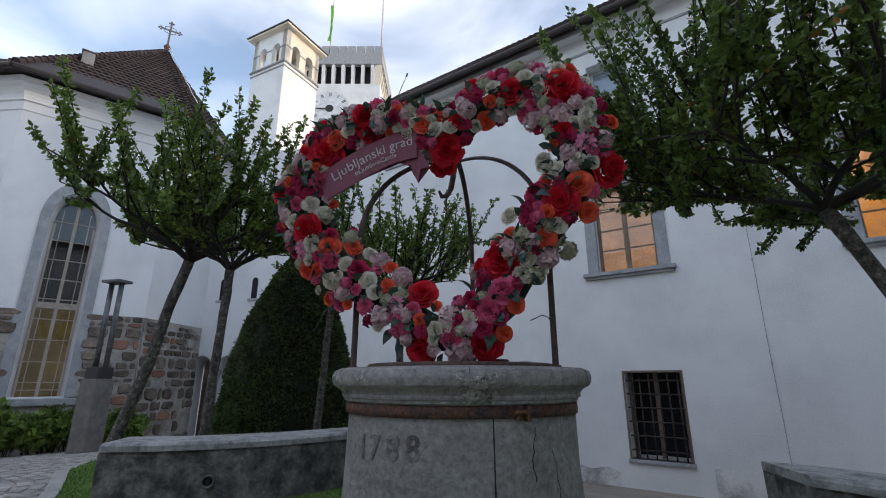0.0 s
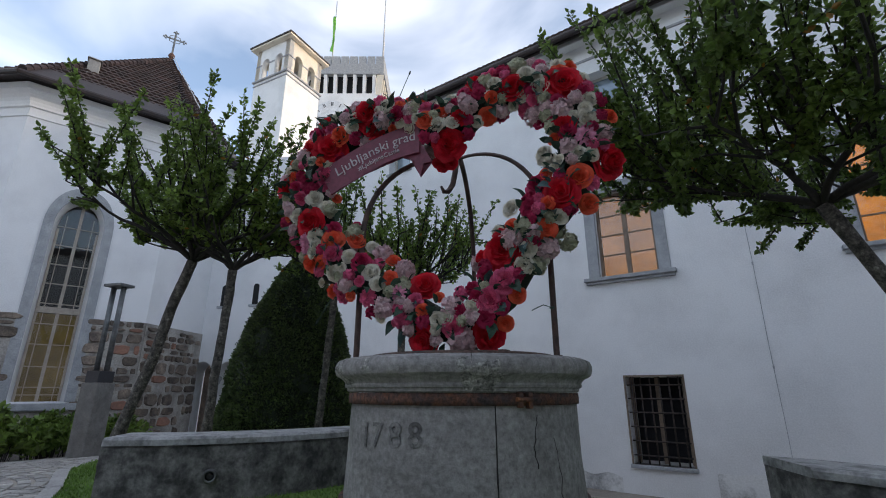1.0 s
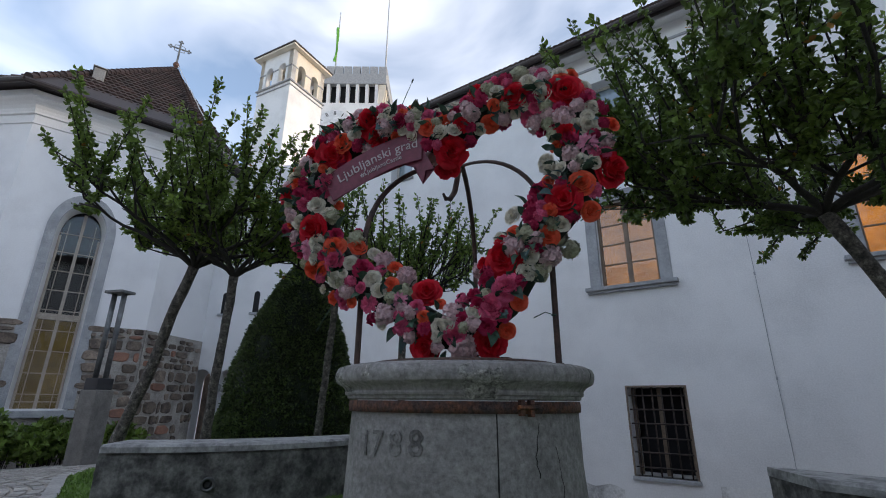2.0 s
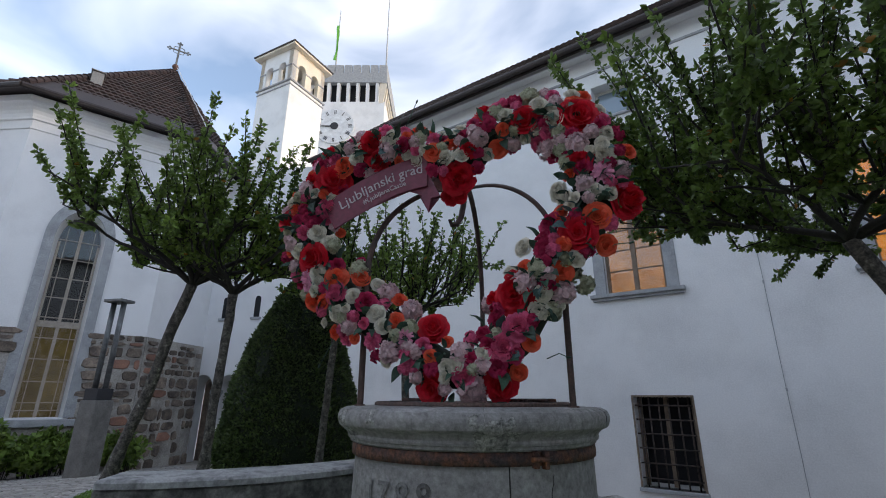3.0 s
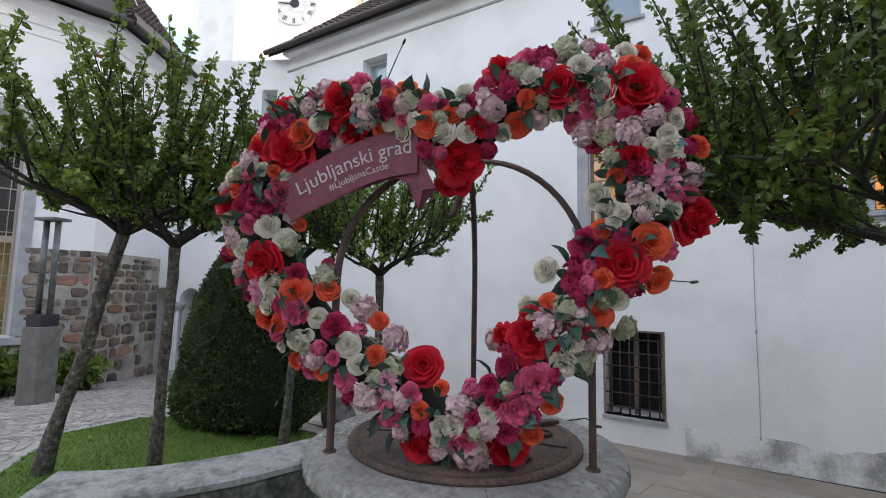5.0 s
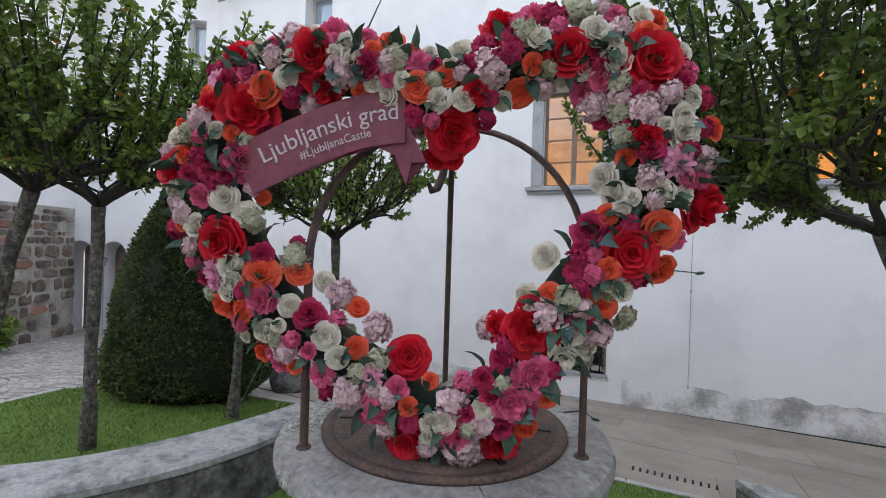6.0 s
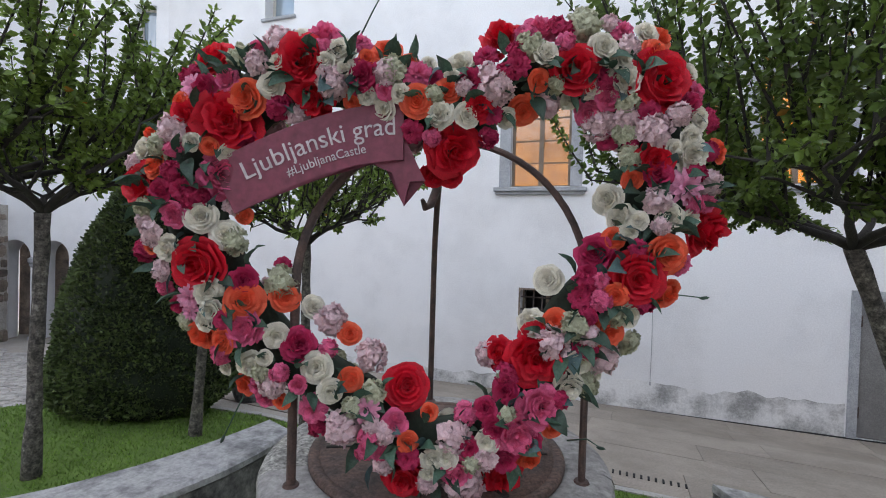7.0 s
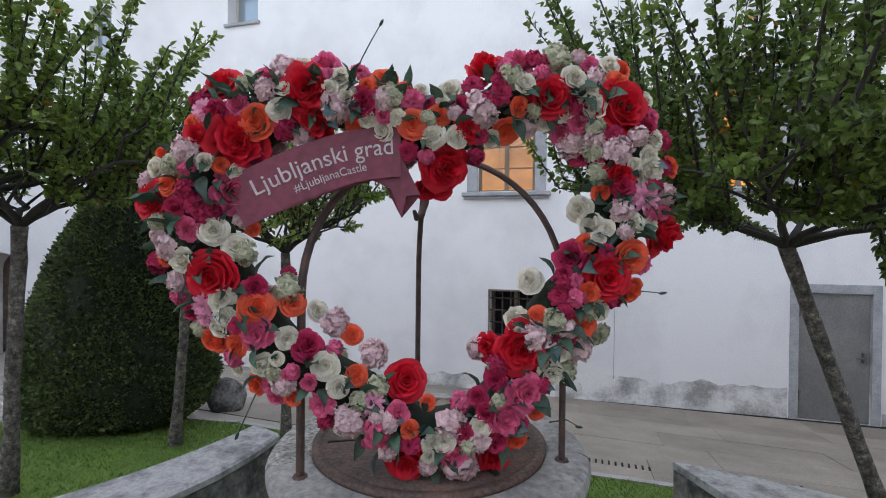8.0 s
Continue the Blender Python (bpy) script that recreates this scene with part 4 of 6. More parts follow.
for nm, dx, dy, dist, top, has in (("flagpole", -0.8223, 0.569, 43.0, 43.75, True), ("flagpole", -0.744, 0.668, 41.0, 47.0, False)):
    p = bearing(dx, dy, dist)
    fp = thing(nm, "tall thin white flagpole on the tower", "flagpole", at=pose(p.x, p.y, B_SLOT1 + 0.8))
    h_ = top - B_SLOT1 - 0.8
    bm = bmesh.new()
    tube(bm, [Vector((0, 0, 0)), Vector((0, 0, h_))], [0.10, 0.05], 8)
    part("pole", bm, M_POLE, fp, smooth=True)
    if has:
        bm = bmesh.new()
        rows_ = []
        for i in range(15):
            zz = h_ - 2.2 - i * 0.34
            rows_.append([bm.verts.new((0.06 + j * 0.16 * (0.55 + 0.45 * math.sin(i * 0.5 + 0.6)), 0.12 * math.sin(j * 1.5 + i * 0.4), zz - j * 0.12)) for j in range(6)])
        for a_, b_ in zip(rows_, rows_[1:]):
            for j in range(5):
                bm.faces.new((a_[j], a_[j + 1], b_[j + 1], b_[j]))
        part("flag", bm, M_FLAG, fp, "limp bright green and white flag", True, at=pose(0, 0, 0, 0, 0, -55))

M_BOLLARD = material("bollard_stone", (0.20, 0.19, 0.175), 0.85, dark=(0.12, 0.115, 0.105), scale=5, fine=60, bump=0.3)
M_PAVESLAB = material("paving_slab", (0.335, 0.292, 0.245), 0.85, dark=(0.24, 0.208, 0.175), scale=1.6, fine=60, bump=0.25, spread=0.10)
M_BLACKGAP = material("open_joint", (0.035, 0.033, 0.030), 0.95, bump=0.2)
M_CARVED = material("carved_stone", (0.25, 0.245, 0.24), 0.88, dark=(0.12, 0.115, 0.11), scale=8, fine=40, bump=0.7, grit=0.6)

# ---------------------------------------------------------------- lawn, kerb, cobbles
LAWN = [(-2.35, 1.45), (-1.2, 0.9), (2.9, 2.2), (3.6, 4.4), (2.6, 5.05), (0.3, 4.92), (-1.5, 4.72), (-3.2, 4.75), (-4.9, 4.3), (-5.35, 3.5), (-5.3, 2.75), (-4.15, 2.02), (-3.2, 1.75)]


def inside(x, y, poly):
    hit = False
    for i in range(len(poly)):
        (x0, y0), (x1, y1) = poly[i], poly[i - 1]
        if (y0 > y) != (y1 > y) and x < (x1 - x0) * (y - y0) / (y1 - y0) + x0:
            hit = not hit
    return hit


bm = bmesh.new()
CELL = 0.08
corner_made = {}


def lawn_corner(i, j):
    if (i, j) not in corner_made:
        x, y = -5.5 + i * CELL, 0.7 + j * CELL
        corner_made[i, j] = bm.verts.new((x, y, land(x, y) + 0.012 + 0.008 * noise.noise(Vector((x * 2.2, y * 2.2, 0)))))
    return corner_made[i, j]


for i in range(118):
    for j in range(62):
        if inside(-5.5 + (i + 0.5) * CELL, 0.7 + (j + 0.5) * CELL, LAWN):
            bm.faces.new((lawn_corner(i, j), lawn_corner(i + 1, j), lawn_corner(i + 1, j + 1), lawn_corner(i, j + 1)))
tagged(part("lawn", bm, M_LAWN), "short green lawn round the well and trees", "lawn", kind="structure")
verts, faces = [], []
rng = random.Random(5)
count = 0
while count < 64000:
    x, y = rng.uniform(-5.4, 3.6), rng.uniform(0.9, 5.4)
    if not inside(x, y, LAWN) or (x - WELL.x) ** 2 + (y - WELL.y) ** 2 < 0.45:
        continue
    count += 1
    z = land(x, y) + 0.012
    a, h, w = rng.uniform(0, 6.28), rng.uniform(0.014, 0.032), rng.uniform(0.003, 0.006)
    lx, ly = rng.uniform(-0.02, 0.02), rng.uniform(-0.02, 0.02)
    k = len(verts)
    verts += [(x - w * math.cos(a), y - w * math.sin(a), z), (x + w * math.cos(a), y + w * math.sin(a), z), (x + lx, y + ly, z + h)]
    faces.append((k, k + 1, k + 2))
tagged(new("grass", pieces_mesh(verts, faces, "grass", M_GRASS)), "short mown green grass blades", "grass", kind="stuff")

verts, faces = [], []
rng = random.Random(8)


def cobble(x, y, a, w, d, h):
    k = len(verts)
    ca, sa = math.cos(a), math.sin(a)
    for sx, sy, zz in ((-1, -1, -0.05), (1, -1, -0.05), (1, 1, -0.05), (-1, 1, -0.05), (-0.86, -0.86, h), (0.86, -0.86, h), (0.86, 0.86, h), (-0.86, 0.86, h)):
        px, py = x + (sx * w * ca - sy * d * sa), y + (sx * w * sa + sy * d * ca)
        verts.append((px, py, land(px, py) - 0.02 + zz))
    faces.extend([(k + 4, k + 5, k + 6, k + 7), (k, k + 1, k + 5, k + 4), (k + 1, k + 2, k + 6, k + 5), (k + 2, k + 3, k + 7, k + 6), (k + 3, k, k + 4, k + 7)])


for arc in range(72):
    for seg in range(120):
        # scalloped rows of setts
        fan = seg // 15
        th = radians(-50 + 100 * ((seg % 15) + 0.5) / 15)
        cx, cy = -13.2 + fan * 1.52, -3.0 + arc * 0.115
        r = 1.0
        x, y = cx + r * math.sin(th), cy + r * math.cos(th)
        if -13.4 < x < -2.3 - 3.2 * smooth(2.6, 3.6, y) and y < 6.8 and not inside(x, y, LAWN) and not inside(x * 0.985, y, LAWN):
            cobble(x, y, -th + rng.uniform(-0.06, 0.06), 0.055, 0.047, 0.004 + rng.uniform(-0.003, 0.004))
tagged(new("cobbles", pieces_mesh(verts, faces, "cobbles", M_COBBLE)), "grey setts laid in scalloped fans", "cobbles", kind="stuff")
# flat pale band beside the lawn and joints of the slabs by the long wall
for i in range(len(LAWN)):
    (x0, y0), (x1, y1) = LAWN[i], LAWN[(i + 1) % len(LAWN)]
    if y0 < 0.6 and y1 < 2.5:
        continue
    n_ = max(1, int(math.hypot(x1 - x0, y1 - y0) / 0.8))
    for k in range(n_):
        ax, ay = x0 + (x1 - x0) * k / n_, y0 + (y1 - y0) * k / n_
        bx, by = x0 + (x1 - x0) * (k + 0.992) / n_, y0 + (y1 - y0) * (k + 0.992) / n_
        dx, dy = by - ay, -(bx - ax)
        l_ = math.hypot(dx, dy)
        dx, dy = -dx / l_ * 0.10, -dy / l_ * 0.10
        if inside(ax + dx + (bx - ax) / 2, ay + dy + (by - ay) / 2, LAWN):
            dx, dy = -dx, -dy
        bm = bmesh.new()
        q = [(ax, ay), (bx, by), (bx + dx, by + dy), (ax + dx, ay + dy)]
        lo_ = [bm.verts.new((x, y, land(x, y) - 0.1)) for x, y in q]
        hi_ = [bm.verts.new((x, y, land(x, y) + 0.022)) for x, y in q]
        bm.faces.new(lo_)
        bm.faces.new(hi_)
        for j in range(4):
            bm.faces.new((lo_[j], lo_[(j + 1) % 4], hi_[(j + 1) % 4], hi_[j]))
        bmesh.ops.recalc_face_normals(bm, faces=bm.faces)
        tagged(part("kerb_stone", bm, M_KERB), "pale stone edging beside the lawn", "kerb", "lawn edging", "structure")
# paving slabs between lawn and long wall
rng = random.Random(12)
slab_parent = tagged(new("paving"), "large pale stone slabs sloping to the long wall", "paving", kind="structure")
for r in range(6):
    y0, y1 = 5.16 + r * 0.72, 5.16 + (r + 1) * 0.72 - 0.005
    x = -8.0 + (r % 2) * 0.9
    while x < 6.5:
        w_ = rng.uniform(1.5, 2.2)
        bm = bmesh.new()
        q = [(x, y0), (x + w_ - 0.005, y0), (x + w_ - 0.005, y1), (x, y1)]
        j_ = rng.uniform(-0.002, 0.003)
        lo_ = [bm.verts.new((a, b, land(a, b) - 0.08)) for a, b in q]
        hi_ = [bm.verts.new((a, b, land(a, b) - 0.018 + j_)) for a, b in q]
        bm.faces.new(hi_)
        for j in range(4):
            bm.faces.new((lo_[j], lo_[(j + 1) % 4], hi_[(j + 1) % 4], hi_[j]))
        part("slab", bm, M_PAVESLAB, slab_parent)
        x += w_
# drain slots in two short rows
for gx, gy in ((0.30, 5.46), (1.55, 5.58)):
    dr = thing("drain", "short row of small drain slots in the paving", "drain", kind="structure")
    for k in range(12):
        x, y = gx + k * 0.06, gy
        part("slot", boxed(x, y, land(x, y) - 0.015, x + 0.018, y + 0.07, land(x, y) - 0.008), M_DARK, dr)

# ---------------------------------------------------------------- the well
WB = 0.90
well = thing("well", "round weathered stone wellhead with rusty iron hoops", "well", at=pose(WELL.x, WELL.y, 0))
BODY = [(0.64, WB), (0.635, 1.10), (0.622, 1.30), (0.612, 1.61)]
# five curved stone staves with open joints
cuts = [-160, -40, 25, 100, 200]
for a, b in zip(cuts, cuts[1:]):
    bm = bmesh.new()
    g = 0.28
    lathe(bm, [(0.50, WB)] + [(r, z) for r, z in BODY] + [(0.50, 1.61)], max(6, int((b - a) / 3)), 0.012, 3, radians(a + g), radians(b - g))
    part("body_stone", bm, M_WELL, well, smooth=True).data.set_sharp_from_angle(angle=radians(35))
bm = bmesh.new()
lathe(bm, [(0.595, WB), (0.590, 1.2), (0.58, 1.61)], 64)
part("joint_core", bm, M_DARK, well)
RIM = [(0.50, 1.615), (0.628, 1.615), (0.640, 1.622), (0.641, 1.634), (0.652, 1.638), (0.655, 1.648), (0.652, 1.657), (0.657, 1.668), (0.672, 1.682), (0.694, 1.692), (0.703, 1.700), (0.711, 1.722), (0.712, 1.745), (0.702, 1.768), (0.672, 1.782), (0.54, 1.788), (0.50, 1.775), (0.50, 1.70)]
for a, b in ((-205, -138), (-138, -100), (-100, -50), (-50, 8), (8, 70), (70, 155)):
    bm = bmesh.new()
    g = 0.12
    lathe(bm, RIM, max(8, int((b - a) / 2.5)), 0.010, a, radians(a + g), radians(b - g))
    part("rim_stone", bm, M_WELL if a not in (-205,) else M_PATCH, well, smooth=True).data.set_sharp_from_angle(angle=radians(28))
# broken, mortared patch and pale mends on the rim
for a, w_, z0, z1, dep in ((-46.5, 8.5, 1.62, 1.765, 0.012), (-93, 3.4, 1.705, 1.772, 0.008), (-117, 6.5, 1.63, 1.772, 0.012)):
    bm = bmesh.new()
    n_, m_ = 18, 10
    grid = []
    for i in range(n_ + 1):
        row = []
        for j in range(m_ + 1):
            u_, v_ = i / n_, j / m_
            z = z0 + (z1 - z0) * v_
            r = float(np.interp(z, [1.622, 1.648, 1.668, 1.692, 1.722, 1.765], [0.640, 0.655, 0.657, 0.694, 0.711, 0.703]))
            edge = min(u_, 1 - u_, v_, 1 - v_) * 4
            r += (dep * min(1.0, edge) - 0.006) + 0.010 * noise.noise(Vector((u_ * 7, v_ * 7, a)))
            th = radians(a + (u_ - 0.5) * 2 * w_ * (1 + 0.15 * noise.noise(Vector((v_ * 4, a, 0)))))
            row.append(bm.verts.new((r * math.cos(th), r * math.sin(th), z)))
        grid.append(row)
    for i in range(n_):
        for j in range(m_):
            bm.faces.new((grid[i][j], grid[i + 1][j], grid[i + 1][j + 1], grid[i][j + 1]))
    part("mortar_patch", bm, M_PATCH, well, "rough pale mortar patch", True)
for z0, z1, r in ((1.560, 1.612, 0.626), (1.05, 1.11, 0.652)):
    bm = bmesh.new()
    lathe(bm, [(r - 0.02, z0), (r + 0.004, z0), (r + 0.006, (z0 + z1) / 2), (r + 0.004, z1), (r - 0.02, z1)], 72, 0.004, 9)
    hoop = part("hoop", bm, M_RUST, well, "rusty iron hoop", True)
for th in (-28,):
    bm = bmesh.new()
    box(bm, 0.0, -0.035, 1.552, 0.028, -0.012, 1.618, 0.004)
    box(bm, 0.0, 0.012, 1.548, 0.032, 0.034, 1.618, 0.004)
    tube(bm, [Vector((0.03, -0.05, 1.587)), Vector((0.03, 0.05, 1.587))], 0.010, 8)
    part("hoop_clasp", bm, M_RUST, well, at=pose(0, 0, 0, 0, 0, th) @ Matrix.Translation((0.625, 0, 0)))
# cracks: thin dark grooves
rng = random.Random(3)
for th, z0, z1 in ((-40.0, 0.95, 1.54), (-12, 1.15, 1.42), (2, 1.05, 1.46), (-20, 1.30, 1.52)):
    bm = bmesh.new()
    pts, t_ = [], th
    for k in range(14):
        z = z1 + (z0 - z1) * k / 13
        t_ += rng.uniform(-0.8, 0.8) if th != -40.0 else rng.uniform(-0.12, 0.12)
        r = float(np.interp(z, [0.9, 1.1, 1.3, 1.54], [0.64, 0.635, 0.622, 0.612])) + 0.001
        pts.append(Vector((r * math.cos(radians(t_)), r * math.sin(radians(t_)), z)))
    tube(bm, pts, [0.0024 * rng.uniform(0.5, 1.3) for _ in pts], 5)
    part("crack", bm, M_BLACKGAP, well)
# carved date, letters bent to the drum
date_size = 0.150
for k, ch in enumerate("1788"):
    cu = bpy.data.curves.new("digit", "FONT")
    cu.body, cu.size, cu.extrude, cu.bevel_depth, cu.align_x = ch, date_size, 0.001, 0.0018, "CENTER"
    tmp = bpy.data.objects.new("digit_text", cu)
    scene.collection.objects.link(tmp)
    me = bpy.data.meshes.new_from_object(tmp.evaluated_get(bpy.context.evaluated_depsgraph_get()))
    bpy.data.objects.remove(tmp)
    th = radians((-100.5, -92.5, -82.5, -73.0)[k])
    for v in me.vertices:
        aa = th + v.co.x / 0.62
        r = 0.622 + v.co.z * 0.8
        v.co = Vector((r * math.cos(aa), r * math.sin(aa), 1.375 + v.co.y + 0.004 * k))
    me.materials.clear()
    me.materials.append(M_CARVED)
    part("carved_digit", me, None, well, "carved date digit")

# iron lid with raised ring and hasps
bm = bmesh.new()
lathe(bm, [(0.0, 0.022), (0.26, 0.024), (0.478, 0.022), (0.482, 0.014), (0.488, 0.023), (0.517, 0.025), (0.527, 0.018), (0.527, 0.0), (0.0, 0.0)], 72, 0.002, 4)
lid = part("lid", bm, M_LID, well, "round rusty iron lid", True, at=pose(0, 0, 1.782))
for a, w_, r0_ in ((15, 0.006, 0.12), (-35, 0.012, 0.22), (-150, 0.006, 0.2)):
    part("seam", boxed(r0_, -w_, 0.020, 0.46, w_, 0.0275), M_BLACKGAP, lid, at=pose(0, 0, 0, 0, 0, a))
for a in (60, 178):
    bm = bmesh.new()
    box(bm, 0.30, -0.022, 0.022, 0.52, 0.022, 0.042, 0.004)
    box(bm, 0.50, -0.02, 0.022, 0.535, 0.02, 0.040, 0.004)
    part("strap", bm, M_RUST, lid, at=pose(0, 0, 0, 0, 0, a))
for a in (-20, 38):
    bm = bmesh.new()
    tube(bm, [Vector((0.36 + 0.045 * math.cos(k * 0.5236), 0.045 * math.sin(k * 0.5236), 0.034)) for k in range(13)], 0.008, 6)
    part("ring_pull", bm, M_RUST, lid, smooth=True, at=pose(0, 0, 0, 0, 0, a))

# three-legged iron hoop over the well, with the pulley hook
hoopframe = thing("well_arch", "three-legged forged iron arch standing on the wellhead", "arch")
APX = Vector((-0.245, 2.77, 3.085))
LEGS = (Vector((-0.60, 2.285, 1.785)), Vector((0.344, 2.773, 1.785)), Vector((-0.52, 3.30, 1.785)))
for leg in LEGS:
    bm = bmesh.new()
    pts = [leg.copy(), leg + Vector((0, 0, 0.35)), leg + Vector((0, 0, 0.705))]
    top = leg + Vector((0, 0, 0.705))
    for k in range(1, 15):
        t_ = k / 14 * math.pi / 2
        h = top.lerp(APX, 1 - math.cos(t_))
        pts.append(Vector((h.x, h.y, top.z + (APX.z - top.z) * math.sin(t_))))
    tube(bm, pts, 0.0165, 8, flat=0.62)
    lg = part("leg", bm, M_IRON, hoopframe)
    bm = bmesh.new()
    lathe(bm, [(0.0, 0.008), (0.026, 0.008), (0.03, 0.0)], 12)
    part("foot_plate", bm, M_IRON, lg, at=Matrix.Translation(leg))
bm = bmesh.new()
c_ = APX + Vector((-0.01, -0.02, -0.02))
pts = [c_, c_ + Vector((0, -0.02, -0.10)), c_ + Vector((0.0, -0.045, -0.19)), c_ + Vector((-0.004, -0.085, -0.25)), c_ + Vector((-0.008, -0.125, -0.265)), c_ + Vector((-0.010, -0.150, -0.235))]
tube(bm, pts, [0.018, 0.018, 0.018, 0.017, 0.014, 0.008], 8)
part("hook", bm, M_IRON, hoopframe, "hanging iron pulley hook", True)

# ---------------------------------------------------------------- low curved walls beside the well
def low_wall(front, back, z0, z1, label):
    """A low wall between two plan lines, its top painted paler as lit from above, with rounded edges."""
    wl_ = thing("low_wall", label, "low wall")
    n = len(front)
    def strip(bm, za, zb, grow, jitter):
        rings = []
        for (fx, fy), (bx, by) in zip(front, back):
            f_, b_ = Vector((fx, fy, 0)), Vector((bx, by, 0))
            o = (f_ - b_).normalized() * grow
            sec = [(f_ + o, za), (f_ + o, zb - 0.015), (f_ + o * 0.6 - o.normalized() * 0.015 if grow else f_, zb), (b_ - o * 0.6, zb), (b_ - o, zb - 0.015), (b_ - o, za)]
            rings.append([bm.verts.new((p.x + jitter * noise.noise(p * 5 + Vector((0, 0, z * 6))), p.y + jitter * noise.noise(p * 5.3 + Vector((3, 0, z * 6))), z + 0.3 * jitter * noise.noise(p * 4))) for p, z in sec])
        for a, b in zip(rings, rings[1:]):
            for k in range(6):
                bm.faces.new((a[k], a[(k + 1) % 6], b[(k + 1) % 6], b[k]))
        bm.faces.new(list(reversed(rings[0])))
        bm.faces.new(rings[-1])
        bmesh.ops.recalc_face_normals(bm, faces=bm.faces)
    bm = bmesh.new()
    strip(bm, z0, z1 - 0.05, 0.0001, 0.014)
    part("wall_body", bm, M_LOWWALL, wl_, smooth=False)
    bm = bmesh.new()
    strip(bm, z1 - 0.05, z1, 0.012, 0.006)
    part("lit_top", bm, M_LITTOP, wl_, "top of the wall stone, painted paler as lit from above")
    return wl_


def curve_pts(p0, p1, p2, n=14):
    out = []
    for i in range(n + 1):
        t_ = i / n
        out.append(tuple((1 - t_) ** 2 * a + 2 * t_ * (1 - t_) * b + t_ ** 2 * c for a, b, c in zip(p0, p1, p2)))
    return out


lw = low_wall(curve_pts((-2.31, 1.69), (-1.50, 2.45), (-1.66, 3.50)), curve_pts((-2.62, 1.95), (-2.02, 2.40), (-1.92, 3.58)), 0.80, 1.33, "low curved grey stone wall running past the well")
sp = thing("spout", "round iron pipe mouth in the low wall", "spout", at=Matrix.Translation((-1.882, 2.198, 1.087)) @ pose(0, 0, 0, 90, 0, 59.8))
bm = bmesh.new()
lathe(bm, [(0.028, -0.03), (0.028, 0.02), (0.040, 0.022), (0.044, 0.012), (0.044, -0.03)], 24)
part("ring", bm, M_LEAD, sp, smooth=True)
bm = bmesh.new()
lathe(bm, [(0.0, 0.006), (0.018, 0.006), (0.020, 0.0), (0.028, -0.002)], 20)
part("plug", bm, M_BLACK, sp)
low_wall(curve_pts((1.22, 3.80), (1.8, 3.62), (2.6, 3.1)), curve_pts((0.98, 4.18), (1.9, 4.12), (3.0, 3.6)), 0.55, 1.25, "low grey stone wall beside the lawn")

# ---------------------------------------------------------------- trees
def leaf_cloud(points, dirs, size, rng, droop=0.3):
    """Folded pointed leaves at points, turned roughly along dirs: vertices and faces."""
    n = len(points)
    d = dirs + rng.normal(0, 0.55, (n, 3))
    d[:, 2] -= droop * rng.random(n)
    d /= np.linalg.norm(d, axis=1)[:, None] + 1e-9
    s = np.cross(d, rng.normal(0, 1, (n, 3)))
    s /= np.linalg.norm(s, axis=1)[:, None] + 1e-9
    nn = np.cross(d, s)
    ln = size * rng.uniform(0.65, 1.3, (n, 1))
    base = points
    mid = base + d * ln * 0.45
    wd = ln * 0.30
    v = np.empty((n, 6, 3))
    v[:, 0] = base
    v[:, 1] = mid + s * wd + nn * ln * 0.10
    v[:, 2] = base + d * ln * 0.8 + s * wd * 0.55 + nn * ln * 0.03
    v[:, 3] = base + d * ln - nn * ln * 0.06
    v[:, 4] = base + d * ln * 0.8 - s * wd * 0.55 + nn * ln * 0.03
    v[:, 5] = mid - s * wd + nn * ln * 0.10
    idx = np.arange(n)[:, None] * 6
    f = np.concatenate([idx + np.array([[0, 1, 2, 3]]), idx + np.array([[0, 3, 4, 5]])])
    return v.reshape(-1, 3), f


def fast_mesh(name, v, f, mats, mat_index=None):
    me = bpy.data.meshes.new(name)
    me.vertices.add(len(v))
    me.vertices.foreach_set("co", np.asarray(v, dtype=np.float32).ravel())
    me.loops.add(f.size)
    me.loops.foreach_set("vertex_index", f.ravel().astype(np.int32))
    me.polygons.add(len(f))
    me.polygons.foreach_set("loop_start", np.arange(0, f.size, f.shape[1], dtype=np.int32))
    for m in mats:
        me.materials.append(m)
    if mat_index is not None:
        me.polygons.foreach_set("material_index", mat_index.astype(np.int32))
    me.update(calc_edges=True)
    return me


